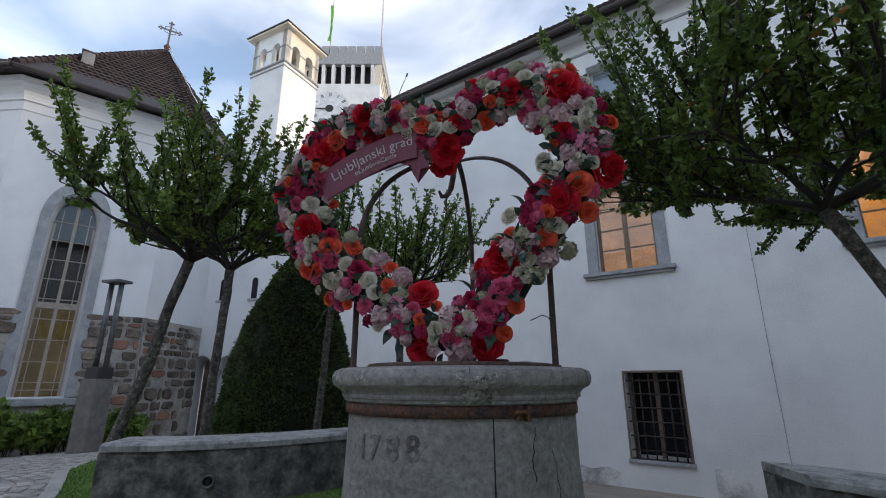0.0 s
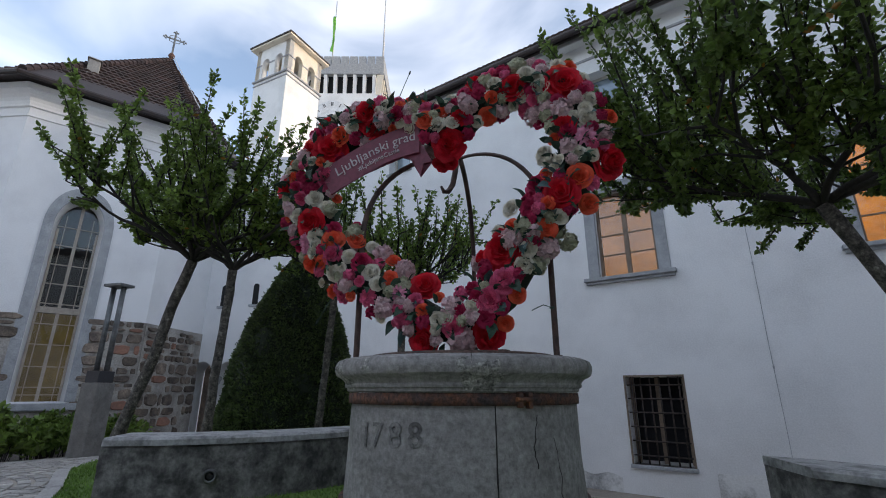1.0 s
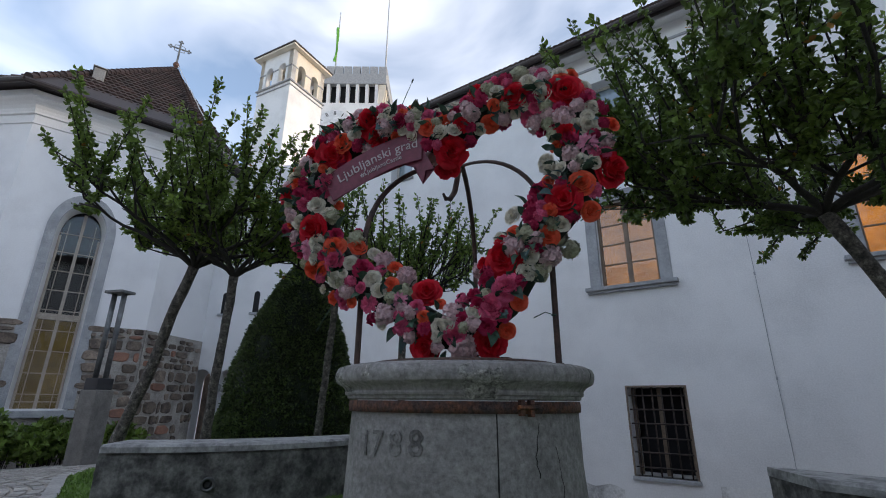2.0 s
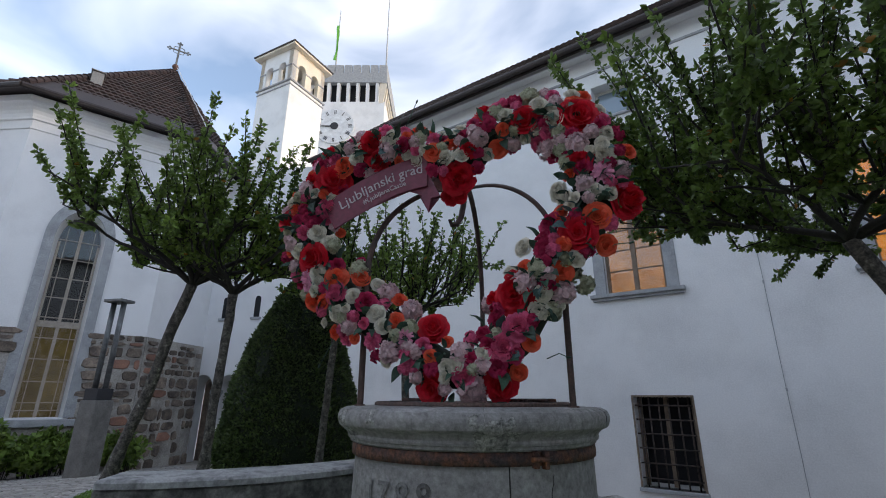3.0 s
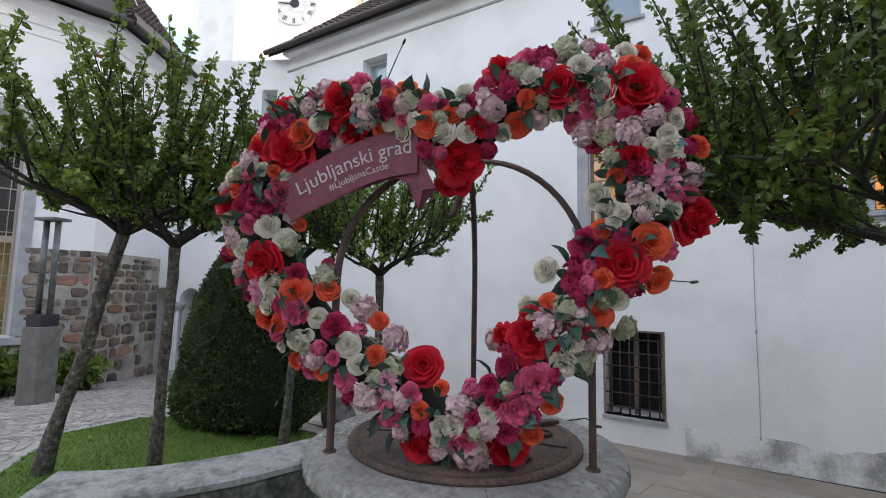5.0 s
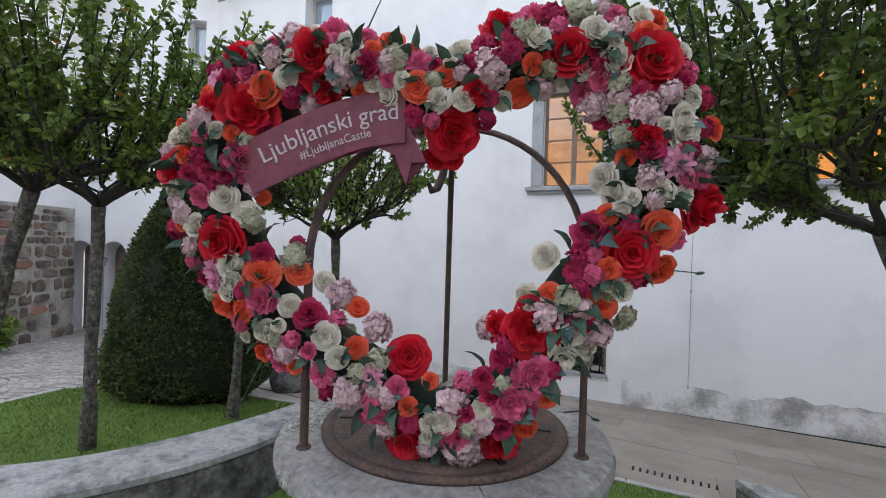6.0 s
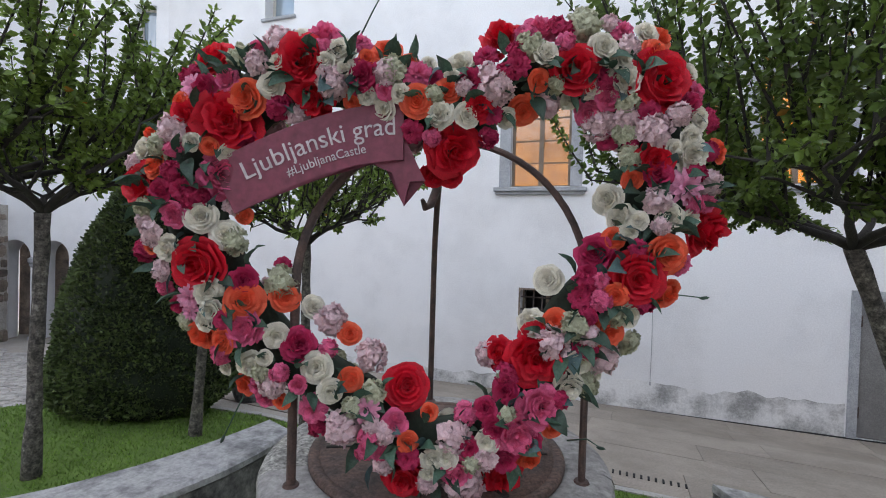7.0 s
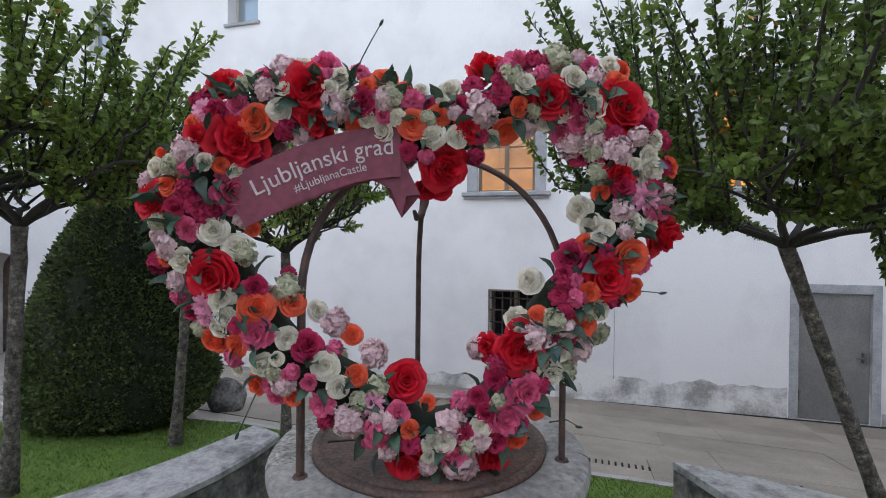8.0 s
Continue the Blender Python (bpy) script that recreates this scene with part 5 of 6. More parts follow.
def tree(label, base, fork, trunk_r, reach, rise, seed, shoots=150, per=90, leaf=0.06, mat=None, shift=(0, 0), flat=0.25, up_len=(0.5, 1.2), yellow=0.004):
    """A pollarded tree: leaning tapered trunk, limbs that spread like an umbrella, and upright leafy shoots."""
    rng, nrg = random.Random(seed), np.random.default_rng(seed)
    base, fork = Vector((base[0], base[1], land(base[0], base[1]) - 0.01)), Vector(fork)
    t = thing("tree", label, "tree", at=Matrix.Translation(base), group="trees on the lawn")
    loc = fork - base
    bm = bmesh.new()
    n = 16
    pts, rad = [], []
    for i in range(n + 1):
        k = i / n
        p = loc * k + Vector((0.030 * noise.noise(Vector((k * 3.1, seed, 0))), 0.030 * noise.noise(Vector((k * 3.1, seed, 7))), 0)) * math.sin(k * math.pi)
        pts.append(p)
        rad.append(trunk_r * (1.28 - 0.42 * min(1, k * 4) if k < 0.25 else 0.86 - 0.06 * k) * (1 + 0.07 * noise.noise(Vector((k * 9, seed, 3)))) * (1.04 if k > 0.93 else 1))
    pts[0] = pts[0] - Vector((0, 0, 0.06))
    tube(bm, pts, rad, 14)
    for v in bm.verts:
        d = noise.noise(v.co * 14 + Vector((seed, 0, 0))) * 0.007
        v.co += Vector((d, d * 0.6, 0))
    part("trunk", bm, M_BARK, t, smooth=True)
    ends = []
    limbs = 9
    for i in range(limbs):
        a = 2 * math.pi * (i + rng.uniform(-0.25, 0.25)) / limbs
        out = reach * rng.uniform(0.5, 1.0)
        up = rise * rng.uniform(0.25, 0.6)
        p, q = loc.copy(), loc + Vector((math.cos(a) * out + shift[0] * out, math.sin(a) * out + shift[1] * out, up + flat * out))
        pts = []
        for k in range(9):
            s = k / 8
            w = p.lerp(q, s)
            w.z = p.z + (q.z - p.z) * s ** 0.75
            w += Vector((noise.noise(Vector((s * 4, i, seed))), noise.noise(Vector((s * 4, i, seed + 5))), 0.6 * noise.noise(Vector((s * 4, i, seed + 9))))) * 0.14 * s
            pts.append(w)
        bm = bmesh.new()
        tube(bm, pts, [trunk_r * (0.36 * (1 - s / 8) + 0.12) for s in range(9)], 8)
        for b in range(6):
            k0 = rng.randint(2, 7)
            o = pts[k0]
            aa = a + rng.uniform(-1.2, 1.2)
            ll = reach * rng.uniform(0.15, 0.34)
            e = o + Vector((math.cos(aa) * ll, math.sin(aa) * ll, rng.uniform(-0.02, 0.35)))
            mid = o.lerp(e, 0.5) + Vector((rng.uniform(-0.06, 0.06), rng.uniform(-0.06, 0.06), rng.uniform(-0.03, 0.09)))
            tube(bm, [o, mid, e], [trunk_r * 0.2, trunk_r * 0.15, trunk_r * 0.08], 6)
            ends += [mid, e, o.lerp(e, 0.75)]
        ends += pts[3:]
        part("limb", bm, M_TWIG, t, smooth=True)
    bm = bmesh.new()
    P, D = [], []
    for i in range(shoots):
        o = rng.choice(ends)
        r = Vector((o.x - loc.x, o.y - loc.y, 0))
        lean = r.normalized() * rng.uniform(0.0, 0.75) if r.length > 0.05 else Vector((0, 0, 0))
        d = (Vector((rng.uniform(-0.35, 0.35), rng.uniform(-0.35, 0.35), 1.0)) + lean)
        if rng.random() < 0.28:
            d = Vector((rng.uniform(-0.8, 0.8), rng.uniform(-0.8, 0.8), rng.uniform(-0.35, 0.5))) + lean
            ln = rng.uniform(0.15, 0.45)
        else:
            ln = rng.uniform(*up_len) * (1.0 - 0.25 * min(1.0, r.length / max(reach, 0.1)))
        d.normalize()
        bend = Vector((rng.uniform(-0.2, 0.2), rng.uniform(-0.2, 0.2), 0.15))
        pts = [o + d * ln * s + bend * ln * s * s * 0.6 for s in (0, 0.33, 0.66, 1.0)]
        tube(bm, pts, [0.010, 0.008, 0.006, 0.003], 4, cap=False)
        m = int(per * (0.4 + 0.6 * ln / up_len[1]))
        s = nrg.random(m) ** 0.85
        A = np.array([pts[0][:], pts[1][:], pts[2][:], pts[3][:]])
        x = s * 3
        i0 = np.minimum(x.astype(int), 2)
        w = (x - i0)[:, None]
        pos = A[i0] * (1 - w) + A[i0 + 1] * w
        side = nrg.normal(0, 1, (m, 3))
        side /= np.linalg.norm(side, axis=1)[:, None]
        pos = pos + side * 0.012
        P.append(pos)
        D.append(side * 0.9 + np.array(d[:])[None] * 0.5)
    part("twig_growth", bm, M_TWIG, t)["kind"] = "stuff"
    P, D = np.concatenate(P), np.concatenate(D)
    v, f = leaf_cloud(P, D, leaf, nrg)
    idx = (nrg.random(len(P)) < yellow).astype(int)
    crown = new("crown", fast_mesh("crown", v, f, [mat or M_LEAF, M_YELLOW], np.concatenate([idx, idx])))
    crown.parent = t
    crown["kind"] = "stuff"
    return t


tree("small pollarded tree with upright leafy shoots and a lichened trunk", (-3.95, 2.22, 0.91), (-3.43, 2.48, 2.88), 0.060, 1.18, 0.42, 11, 112, 225, 0.047, M_LEAF, up_len=(0.45, 1.30))
tree("small pollarded tree with dense green crown beside the clipped cone", (-3.36, 2.82, 0.93), (-3.09, 2.74, 2.78), 0.052, 1.00, 0.45, 23, 92, 190, 0.046, M_LEAF, up_len=(0.45, 1.25))
tree("slim leaning tree behind the flower heart", (-3.05, 3.87, 0.93), (-2.80, 3.80, 2.75), 0.046, 0.75, 0.4, 31, 70, 110, 0.046, M_LEAF, up_len=(0.3, 0.8))
tree("small tree with forked dark limbs and sparse crown", (-2.26, 4.38, 0.93), (-2.19, 4.255, 2.60), 0.048, 1.05, 0.45, 47, 110, 110, 0.046, M_LEAF, up_len=(0.35, 0.95))
tree("leaning tree with a broad dark green umbrella crown", (2.33, 4.52, 0.86), (1.54, 4.03, 2.70), 0.052, 1.75, 0.5, 59, 350, 200, 0.045, M_LEAFDARK, shift=(0.22, -0.05), flat=0.07, up_len=(0.4, 1.5), yellow=0.006)

# ---------------------------------------------------------------- clipped yew cone
cone = thing("topiary", "tall clipped dark green yew cone on the lawn", "shrub", at=pose(-4.2, 4.27, land(-4.2, 4.27)))
# near-black solid stands in for the shade between the leaves
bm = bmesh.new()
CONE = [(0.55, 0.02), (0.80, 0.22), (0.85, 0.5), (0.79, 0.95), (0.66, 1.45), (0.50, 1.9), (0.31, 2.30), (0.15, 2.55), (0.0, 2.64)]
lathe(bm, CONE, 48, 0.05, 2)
part("shade_core", bm, M_YEWSHADE, cone, smooth=True)
nrg = np.random.default_rng(77)
N = 52000
zz = nrg.random(N * 2) * 2.62
rr = np.interp(zz, [c[1] for c in CONE], [c[0] for c in CONE])
keep = nrg.random(N * 2) < (rr + 0.12) / 0.98
zz, rr = zz[keep][:N], rr[keep][:N]
th = nrg.random(len(zz)) * 2 * math.pi
rr = rr * (1 + 0.045 * np.sin(th * 5 + zz * 3) * np.sin(zz * 7 + th * 2)) + nrg.normal(0.0, 0.016, len(zz))
P = np.stack([rr * np.cos(th), rr * np.sin(th), zz], 1)
D = np.stack([np.cos(th) * 0.8, np.sin(th) * 0.8, np.full(len(th), 0.5)], 1)
v, f = leaf_cloud(P, D, 0.036, nrg, 0.1)
ob = new("foliage", fast_mesh("foliage", v, f, [M_YEW]))
ob.parent = cone
ob["kind"] = "stuff"

# boulder by the paving, planting by the chapel
bm = bmesh.new()
bmesh.ops.create_icosphere(bm, subdivisions=3, radius=0.22)
for v in bm.verts:
    v.co *= 1 + 0.25 * noise.noise(v.co * 5)
    v.co.z *= 1.1
tagged(part("boulder", bm, M_LOWWALL, smooth=True, at=pose(-3.9, 5.35, land(-3.9, 5.35) + 0.12)), "rough grey boulder beside the paving", "boulder")


def shrub(x, y, r, h, seed, n=2600):
    nrg = np.random.default_rng(seed)
    s = thing("shrub", "low leafy green planting at the chapel foot", "shrub", at=pose(x, y, land(x, y)), group="planting by the chapel")
    bm = bmesh.new()
    rg = random.Random(seed)
    tips = []
    for k in range(60):
        a, q = rg.uniform(0, 6.28), rg.uniform(0, r)
        e = Vector((math.cos(a) * q, math.sin(a) * q, h * rg.uniform(0.5, 1.0) * (1 - 0.4 * q / r)))
        tube(bm, [Vector((e.x * 0.5, e.y * 0.5, -0.02)), e * 0.6 + Vector((0, 0, 0.05)), e], [0.008, 0.006, 0.003], 4, cap=False)
        tips.append(e)
    part("stems", bm, M_TWIG, s)
    T_ = np.array([t[:] for t in tips])
    i = nrg.integers(0, len(T_), n)
    P = T_[i] * nrg.uniform(0.45, 1.02, (n, 1)) + nrg.normal(0, 0.05, (n, 3))
    P[:, 2] = np.abs(P[:, 2])
    D = nrg.normal(0, 0.6, (n, 3)) + np.array([[0, 0, 0.5]])
    v, f = leaf_cloud(P, D, 0.13, nrg)
    ob = new("foliage", fast_mesh("foliage", v, f, [M_LEAF]))
    ob.parent = s
    ob["kind"] = "stuff"


for k, (sx, off) in enumerate(((0.3, 1.0), (1.0, 1.1), (1.7, 1.0), (2.3, 0.9), (-0.6, 1.2))):
    p = face_pose(0) @ Vector((sx, -off, 0))
    shrub(p.x, p.y, 0.62, 0.95, 100 + k)
p = face_pose(0) @ Vector((3.0, -0.9, 0))
shrub(p.x, p.y, 0.4, 0.9, 120, 1400)

# ---------------------------------------------------------------- rubble foot of the chapel
rubble_rng = random.Random(21)


def rubble_face(i, x0, x1, top, gap=None):
    """Rough stones bedded in mortar on the lower part of a chapel face."""
    m = face_pose(i)
    bm = bmesh.new()
    if gap:
        box(bm, x0, -0.035, -0.3, gap[0], 0.05, top)
        box(bm, gap[1], -0.035, -0.3, x1, 0.05, top)
        box(bm, gap[0], -0.035, -0.3, gap[1], 0.05, WIN_Z0 - 0.19)
    else:
        box(bm, x0, -0.035, -0.3, x1, 0.05, top)
    bed = part("rubble_wall", bm, M_MORTAR, chapel, "rubble masonry with red and brown stones", at=m)
    z = -0.05
    while z < top - 0.1:
        h = rubble_rng.uniform(0.10, 0.34)
        x = x0 + rubble_rng.uniform(-0.1, 0.1)
        while x < x1 - 0.06:
            w = rubble_rng.uniform(0.12, 0.60)
            xa, xb = max(x, x0) + 0.02, min(x + w, x1) - 0.02
            if rubble_rng.random() < 0.90 and xb - xa > 0.07 and not (gap and gap[0] < (xa + xb) / 2 < gap[1]):
                red = rubble_rng.random() < (0.30 if z > top - 0.9 and i == 0 else 0.10)
                verts, cz, cx = [], z + h / 2, (xa + xb) / 2
                k = 9
                out = -0.035 - rubble_rng.uniform(0.015, 0.06)
                ring0, ring1 = [], []
                for j in range(k):
                    a = 2 * math.pi * j / k
                    e = rubble_rng.uniform(0.80, 1.06)
                    sx = math.copysign(abs(math.cos(a)) ** 0.55, math.cos(a)) * (xb - xa) / 2 * e
                    sz = math.copysign(abs(math.sin(a)) ** 0.55, math.sin(a)) * (h / 2 - 0.012) * e
                    ring0.append((cx + sx, -0.03, cz + sz))
                    ring1.append((cx + sx * 0.86, out, cz + sz * 0.86))
                fc = [tuple(range(2 * k - 1, k - 1, -1))] + [(j, (j + 1) % k, k + (j + 1) % k, k + j) for j in range(k)]
                part("stone", pieces_mesh(ring0 + ring1, fc, "stone", M_BRICKRED if red else M_RUBBLE), None, bed)
            x += w
        z += h


rubble_face(0, 0.0, FACE, STONE_TOP, (WIN_S - 0.66, WIN_S + 0.66))
rubble_face(-1, 0.0, face_length(-1), STONE_TOP)

# ---------------------------------------------------------------- light column
lz = land(-8.9, 3.38)
lampc = thing("light_column", "slim twin-post courtyard light on a stone bollard", "street lamp", at=pose(-8.9, 3.38, lz, 0, 0, 24))
part("bollard", boxed(-0.19, -0.17, -0.05, 0.19, 0.17, 1.22, 0.02), M_BOLLARD, lampc, "grey stone bollard")
part("lamp_head", boxed(-0.15, -0.15, 1.22, 0.15, 0.15, 1.42, 0.01), M_BLACK, lampc, "black floodlight box")
for s in (-1, 1):
    bm = bmesh.new()
    tube(bm, [Vector((s * 0.12, 0, 1.42)), Vector((s * 0.12, 0, 2.98))], 0.045, 10, flat=0.5)
    part("post", bm, M_LEAD, lampc, smooth=True)
part("reflector", boxed(-0.21, -0.15, 2.98, 0.21, 0.15, 3.03, 0.008), M_LEAD, lampc, "flat metal reflector plate")

# ---------------------------------------------------------------- flower heart
HU = Vector((0.929, 0.369, 0.0))
HN = Vector((-0.369, 0.929, 0.0))
HO = Vector((-0.054, 2.434, 0.02))


def on_heart(u, z, back=0.0):
    return HO + HU * u + HN * back + Vector((0, 0, z))


RED = [ (-0.85, 3.25, 0.07), (-0.52, 3.22, 0.07), (-0.77, 3.03, 0.08), (-1.07, 2.81, 0.07), (-0.85, 2.55, 0.08), (-0.02, 2.96, 0.07), (0.64, 3.18, 0.10), (0.37, 3.22, 0.07), (0.59, 2.55, 0.08), (0.28, 2.28, 0.08), (0.83, 2.72, 0.07), (0.14, 3.35, 0.06), (-0.16, 2.14, 0.07), (0.18, 1.86, 0.06), (-0.15, 1.85, 0.07), (-0.49, 3.12, 0.06), (0.63, 2.93, 0.05), (-0.90, 3.04, 0.04), (0.06, 3.09, 0.04), (-0.08, 2.86, 0.04), (0.16, 2.27, 0.04), (-0.03, 2.88, 0.04) ]
ORANGE = [ (-0.70, 3.10, 0.06), (-0.14, 3.10, 0.05), (-0.04, 3.14, 0.04), (0.21, 3.10, 0.05), (-0.25, 3.27, 0.05), (0.63, 3.28, 0.05), (0.68, 2.63, 0.06), (0.50, 2.37, 0.05), (-0.70, 2.43, 0.06), (-0.59, 2.44, 0.05), (-0.85, 2.31, 0.05), (-0.76, 2.30, 0.04), (-0.71, 2.14, 0.04), (-0.57, 2.10, 0.03), (-0.34, 2.18, 0.04), (-0.37, 2.31, 0.04), (0.71, 2.50, 0.05), (0.34, 2.05, 0.04), (-0.93, 3.09, 0.03), (-0.74, 2.72, 0.03), (0.68, 3.37, 0.04), (0.86, 2.98, 0.04), (0.27, 1.92, 0.04), (-1.00, 2.87, 0.04) ]
CREAM = [ (-0.40, 3.26, 0.05), (-0.25, 3.08, 0.04), (-0.07, 3.06, 0.04), (0.02, 3.06, 0.04), (0.00, 3.24, 0.05), (0.27, 3.26, 0.04), (0.45, 3.28, 0.05), (0.52, 3.18, 0.05), (-0.85, 2.71, 0.05), (-0.59, 2.32, 0.04), (-0.45, 2.22, 0.05), (0.74, 2.95, 0.05), (0.51, 2.81, 0.05), (0.54, 2.75, 0.04), (0.32, 2.53, 0.05), (0.57, 2.43, 0.04), (0.38, 2.19, 0.04), (0.77, 3.07, 0.04), (-0.50, 2.41, 0.04), (0.74, 3.23, 0.04), (0.62, 3.37, 0.04), (-0.81, 2.46, 0.04), (-0.62, 3.14, 0.04), (-0.78, 2.65, 0.05), (-0.95, 2.60, 0.04), (0.26, 2.39, 0.04), (-0.40, 2.15, 0.04), (0.41, 2.27, 0.04), (-0.67, 2.23, 0.04) ]
PINK = [ (-0.80, 2.85, 0.07), (-0.47, 3.33, 0.05), (-0.14, 3.19, 0.05), (0.29, 2.12, 0.06), (0.21, 2.03, 0.06), (-0.46, 2.08, 0.05), (-0.28, 2.09, 0.04), (-0.69, 2.34, 0.05), (0.73, 2.85, 0.05), (0.26, 3.36, 0.05), (-0.88, 2.44, 0.04), (0.43, 3.10, 0.04), (0.02, 1.90, 0.05), (0.76, 3.16, 0.04), (0.74, 2.60, 0.04), (-0.34, 3.30, 0.04), (0.52, 3.35, 0.04), (-0.11, 2.25, 0.03), (-0.89, 3.14, 0.04) ]
MAGENTA = [ (-0.91, 2.80, 0.04), (-0.32, 3.18, 0.05), (0.47, 2.62, 0.06), (-0.52, 2.29, 0.05), (0.18, 3.22, 0.04), (-0.16, 3.01, 0.04), (0.08, 3.26, 0.04), (0.18, 2.16, 0.04), (-0.59, 2.57, 0.03), (0.18, 1.94, 0.04), (-0.71, 2.50, 0.04), (0.64, 2.89, 0.04), (-0.14, 1.94, 0.04), (0.41, 2.48, 0.04), (0.60, 3.08, 0.04) ]
BLUSH = [ (-0.42, 3.16, 0.05), (-0.61, 3.30, 0.05), (0.11, 3.15, 0.05), (0.47, 3.06, 0.05), (0.62, 3.02, 0.05), (-0.29, 2.24, 0.05), (-0.44, 2.36, 0.05), (-0.36, 2.02, 0.05), (0.05, 1.84, 0.06), (-0.94, 2.99, 0.05), (0.32, 2.33, 0.05), (0.50, 2.28, 0.05), (0.12, 2.26, 0.04), (0.64, 2.80, 0.04), (0.01, 2.01, 0.05), (0.29, 3.12, 0.04), (-0.55, 3.06, 0.04), (-0.60, 2.16, 0.04), (0.82, 2.87, 0.04), (-1.01, 2.65, 0.04), (-0.24, 3.19, 0.04) ]
GREENISH = [ (0.40, 3.37, 0.05), (0.22, 3.29, 0.04), (-0.61, 2.49, 0.05), (-0.73, 3.24, 0.04), (-0.22, 3.20, 0.04), (-0.75, 2.63, 0.04), (0.60, 2.32, 0.04), (0.39, 2.39, 0.04), (-0.98, 2.94, 0.04) ]
# middle line of the wreath: place along, height, half width
LINE = [(-0.04, 1.93, 0.14), (0.24, 2.08, 0.15), (0.41, 2.38, 0.16), (0.59, 2.58, 0.16), (0.69, 2.82, 0.18), (0.64, 3.11, 0.18), (0.44, 3.26, 0.16), (0.17, 3.21, 0.13), (-0.05, 3.08, 0.15), (-0.27, 3.18, 0.13), (-0.54, 3.20, 0.14), (-0.80, 3.08, 0.17), (-0.95, 2.80, 0.18), (-0.85, 2.53, 0.17), (-0.65, 2.27, 0.15), (-0.33, 2.08, 0.14)]


def line_at(t):
    n = len(LINE)
    i = int(t * n) % n
    s = t * n - int(t * n)
    p = [LINE[(i + k - 1) % n] for k in range(4)]
    return tuple(0.5 * (2 * b + (c - a) * s + (2 * a - 5 * b + 4 * c - d) * s * s + (3 * b - a - 3 * c + d) * s ** 3) for a, b, c, d in zip(*p))


heart = thing("flower_heart", "heart-shaped wreath of red, orange, pink and cream silk flowers", "wreath")
bm = bmesh.new()
N = 96
rings = []
for i in range(N):
    u, z, r = line_at(i / N)
    u2, z2, _ = line_at((i + 1) / N)
    u0, z0, _ = line_at((i - 1) / N)
    tg = (on_heart(u2, z2) - on_heart(u0, z0)).normalized()
    side = HN.cross(tg).normalized()
    c = on_heart(u, z, 0.095)
    rings.append([bm.verts.new(c + (side * math.cos(a) * r * 0.62 + HN * math.sin(a) * 0.065) * (1 + 0.12 * noise.noise(Vector((i * 0.6, a * 2, 0))))) for a in [2 * math.pi * k / 14 for k in range(14)]])
for i in range(N):
    a, b = rings[i], rings[(i + 1) % N]
    for k in range(14):
        bm.faces.new((a[k], a[(k + 1) % 14], b[(k + 1) % 14], b[k]))
part("frame", bm, M_WIRE, heart, "dark green padded wire frame", True)


def petal(verts, faces, az, tilt, r0, length, width, cup, curl, rng, ruffle=0.08, lift=0.0):
    """One cupped petal: leaves the axis at radius r0 and leans out by tilt."""
    k = len(verts)
    ca, sa = math.cos(az), math.sin(az)
    us, vs = (-1, -0.55, 0, 0.55, 1), (0, 0.35, 0.7, 1.0)
    for v in vs:
        wv = width * (0.35 + 0.75 * math.sin(min(1, v * 0.62 + 0.12) * math.pi)) * (1.0 if v < 0.99 else 0.72)
        for u in us:
            t = tilt + curl * v * v
            out = r0 + length * v * math.sin(t) - cup * u * u * length * 0.35
            up = lift + length * v * math.cos(t) + ruffle * length * rng.uniform(-1, 1) * v + (0.10 * cup * u * u * length)
            side = u * wv
            if v > 0.99:
                up -= 0.10 * length * u * u
            verts.append((out * ca - side * sa, out * sa + side * ca, up))
    n = len(us)
    for j in range(len(vs) - 1):
        for i in range(n - 1):
            faces.append((k + j * n + i, k + j * n + i + 1, k + (j + 1) * n + i + 1, k + (j + 1) * n + i))


def cup_petal(verts, faces, az, span, rho, foot, lip, flare, rng, frill=0.03):
    """One petal of a cabbage rose: a patch of a cup round the axis whose lip rolls outward."""
    k = len(verts)
    us, vs = (-1, -0.6, 0, 0.6, 1), (0, 0.4, 0.75, 0.92, 1.0)
    skew, wave = rng.uniform(-0.25, 0.25), rng.uniform(0, 6.28)
    for v in vs:
        for u in us:
            roll = max(0.0, (v - 0.7) / 0.3)
            r = rho * (0.42 + 0.58 * math.sin(v * math.pi / 2)) + flare * roll * roll + frill * roll * math.sin(u * 3.1 + wave)
            r -= 0.10 * rho * u * u * (1 - 0.5 * v)
            z = foot + (lip - foot) * v - (0.20 * u * u + 0.05 * skew * u) * (lip - foot) * v * v - 0.55 * flare * roll * roll + frill * roll * math.cos(u * 4.3 + wave)
            a = az + u * span * (0.55 + 0.45 * math.sin(min(1.0, v * 1.15) * math.pi * 0.62))
            verts.append((r * math.cos(a), r * math.sin(a), z))
    n = len(us)
    for j in range(len(vs) - 1):
        for i in range(n - 1):
            faces.append((k + j * n + i, k + j * n + i + 1, k + (j + 1) * n + i + 1, k + (j + 1) * n + i))


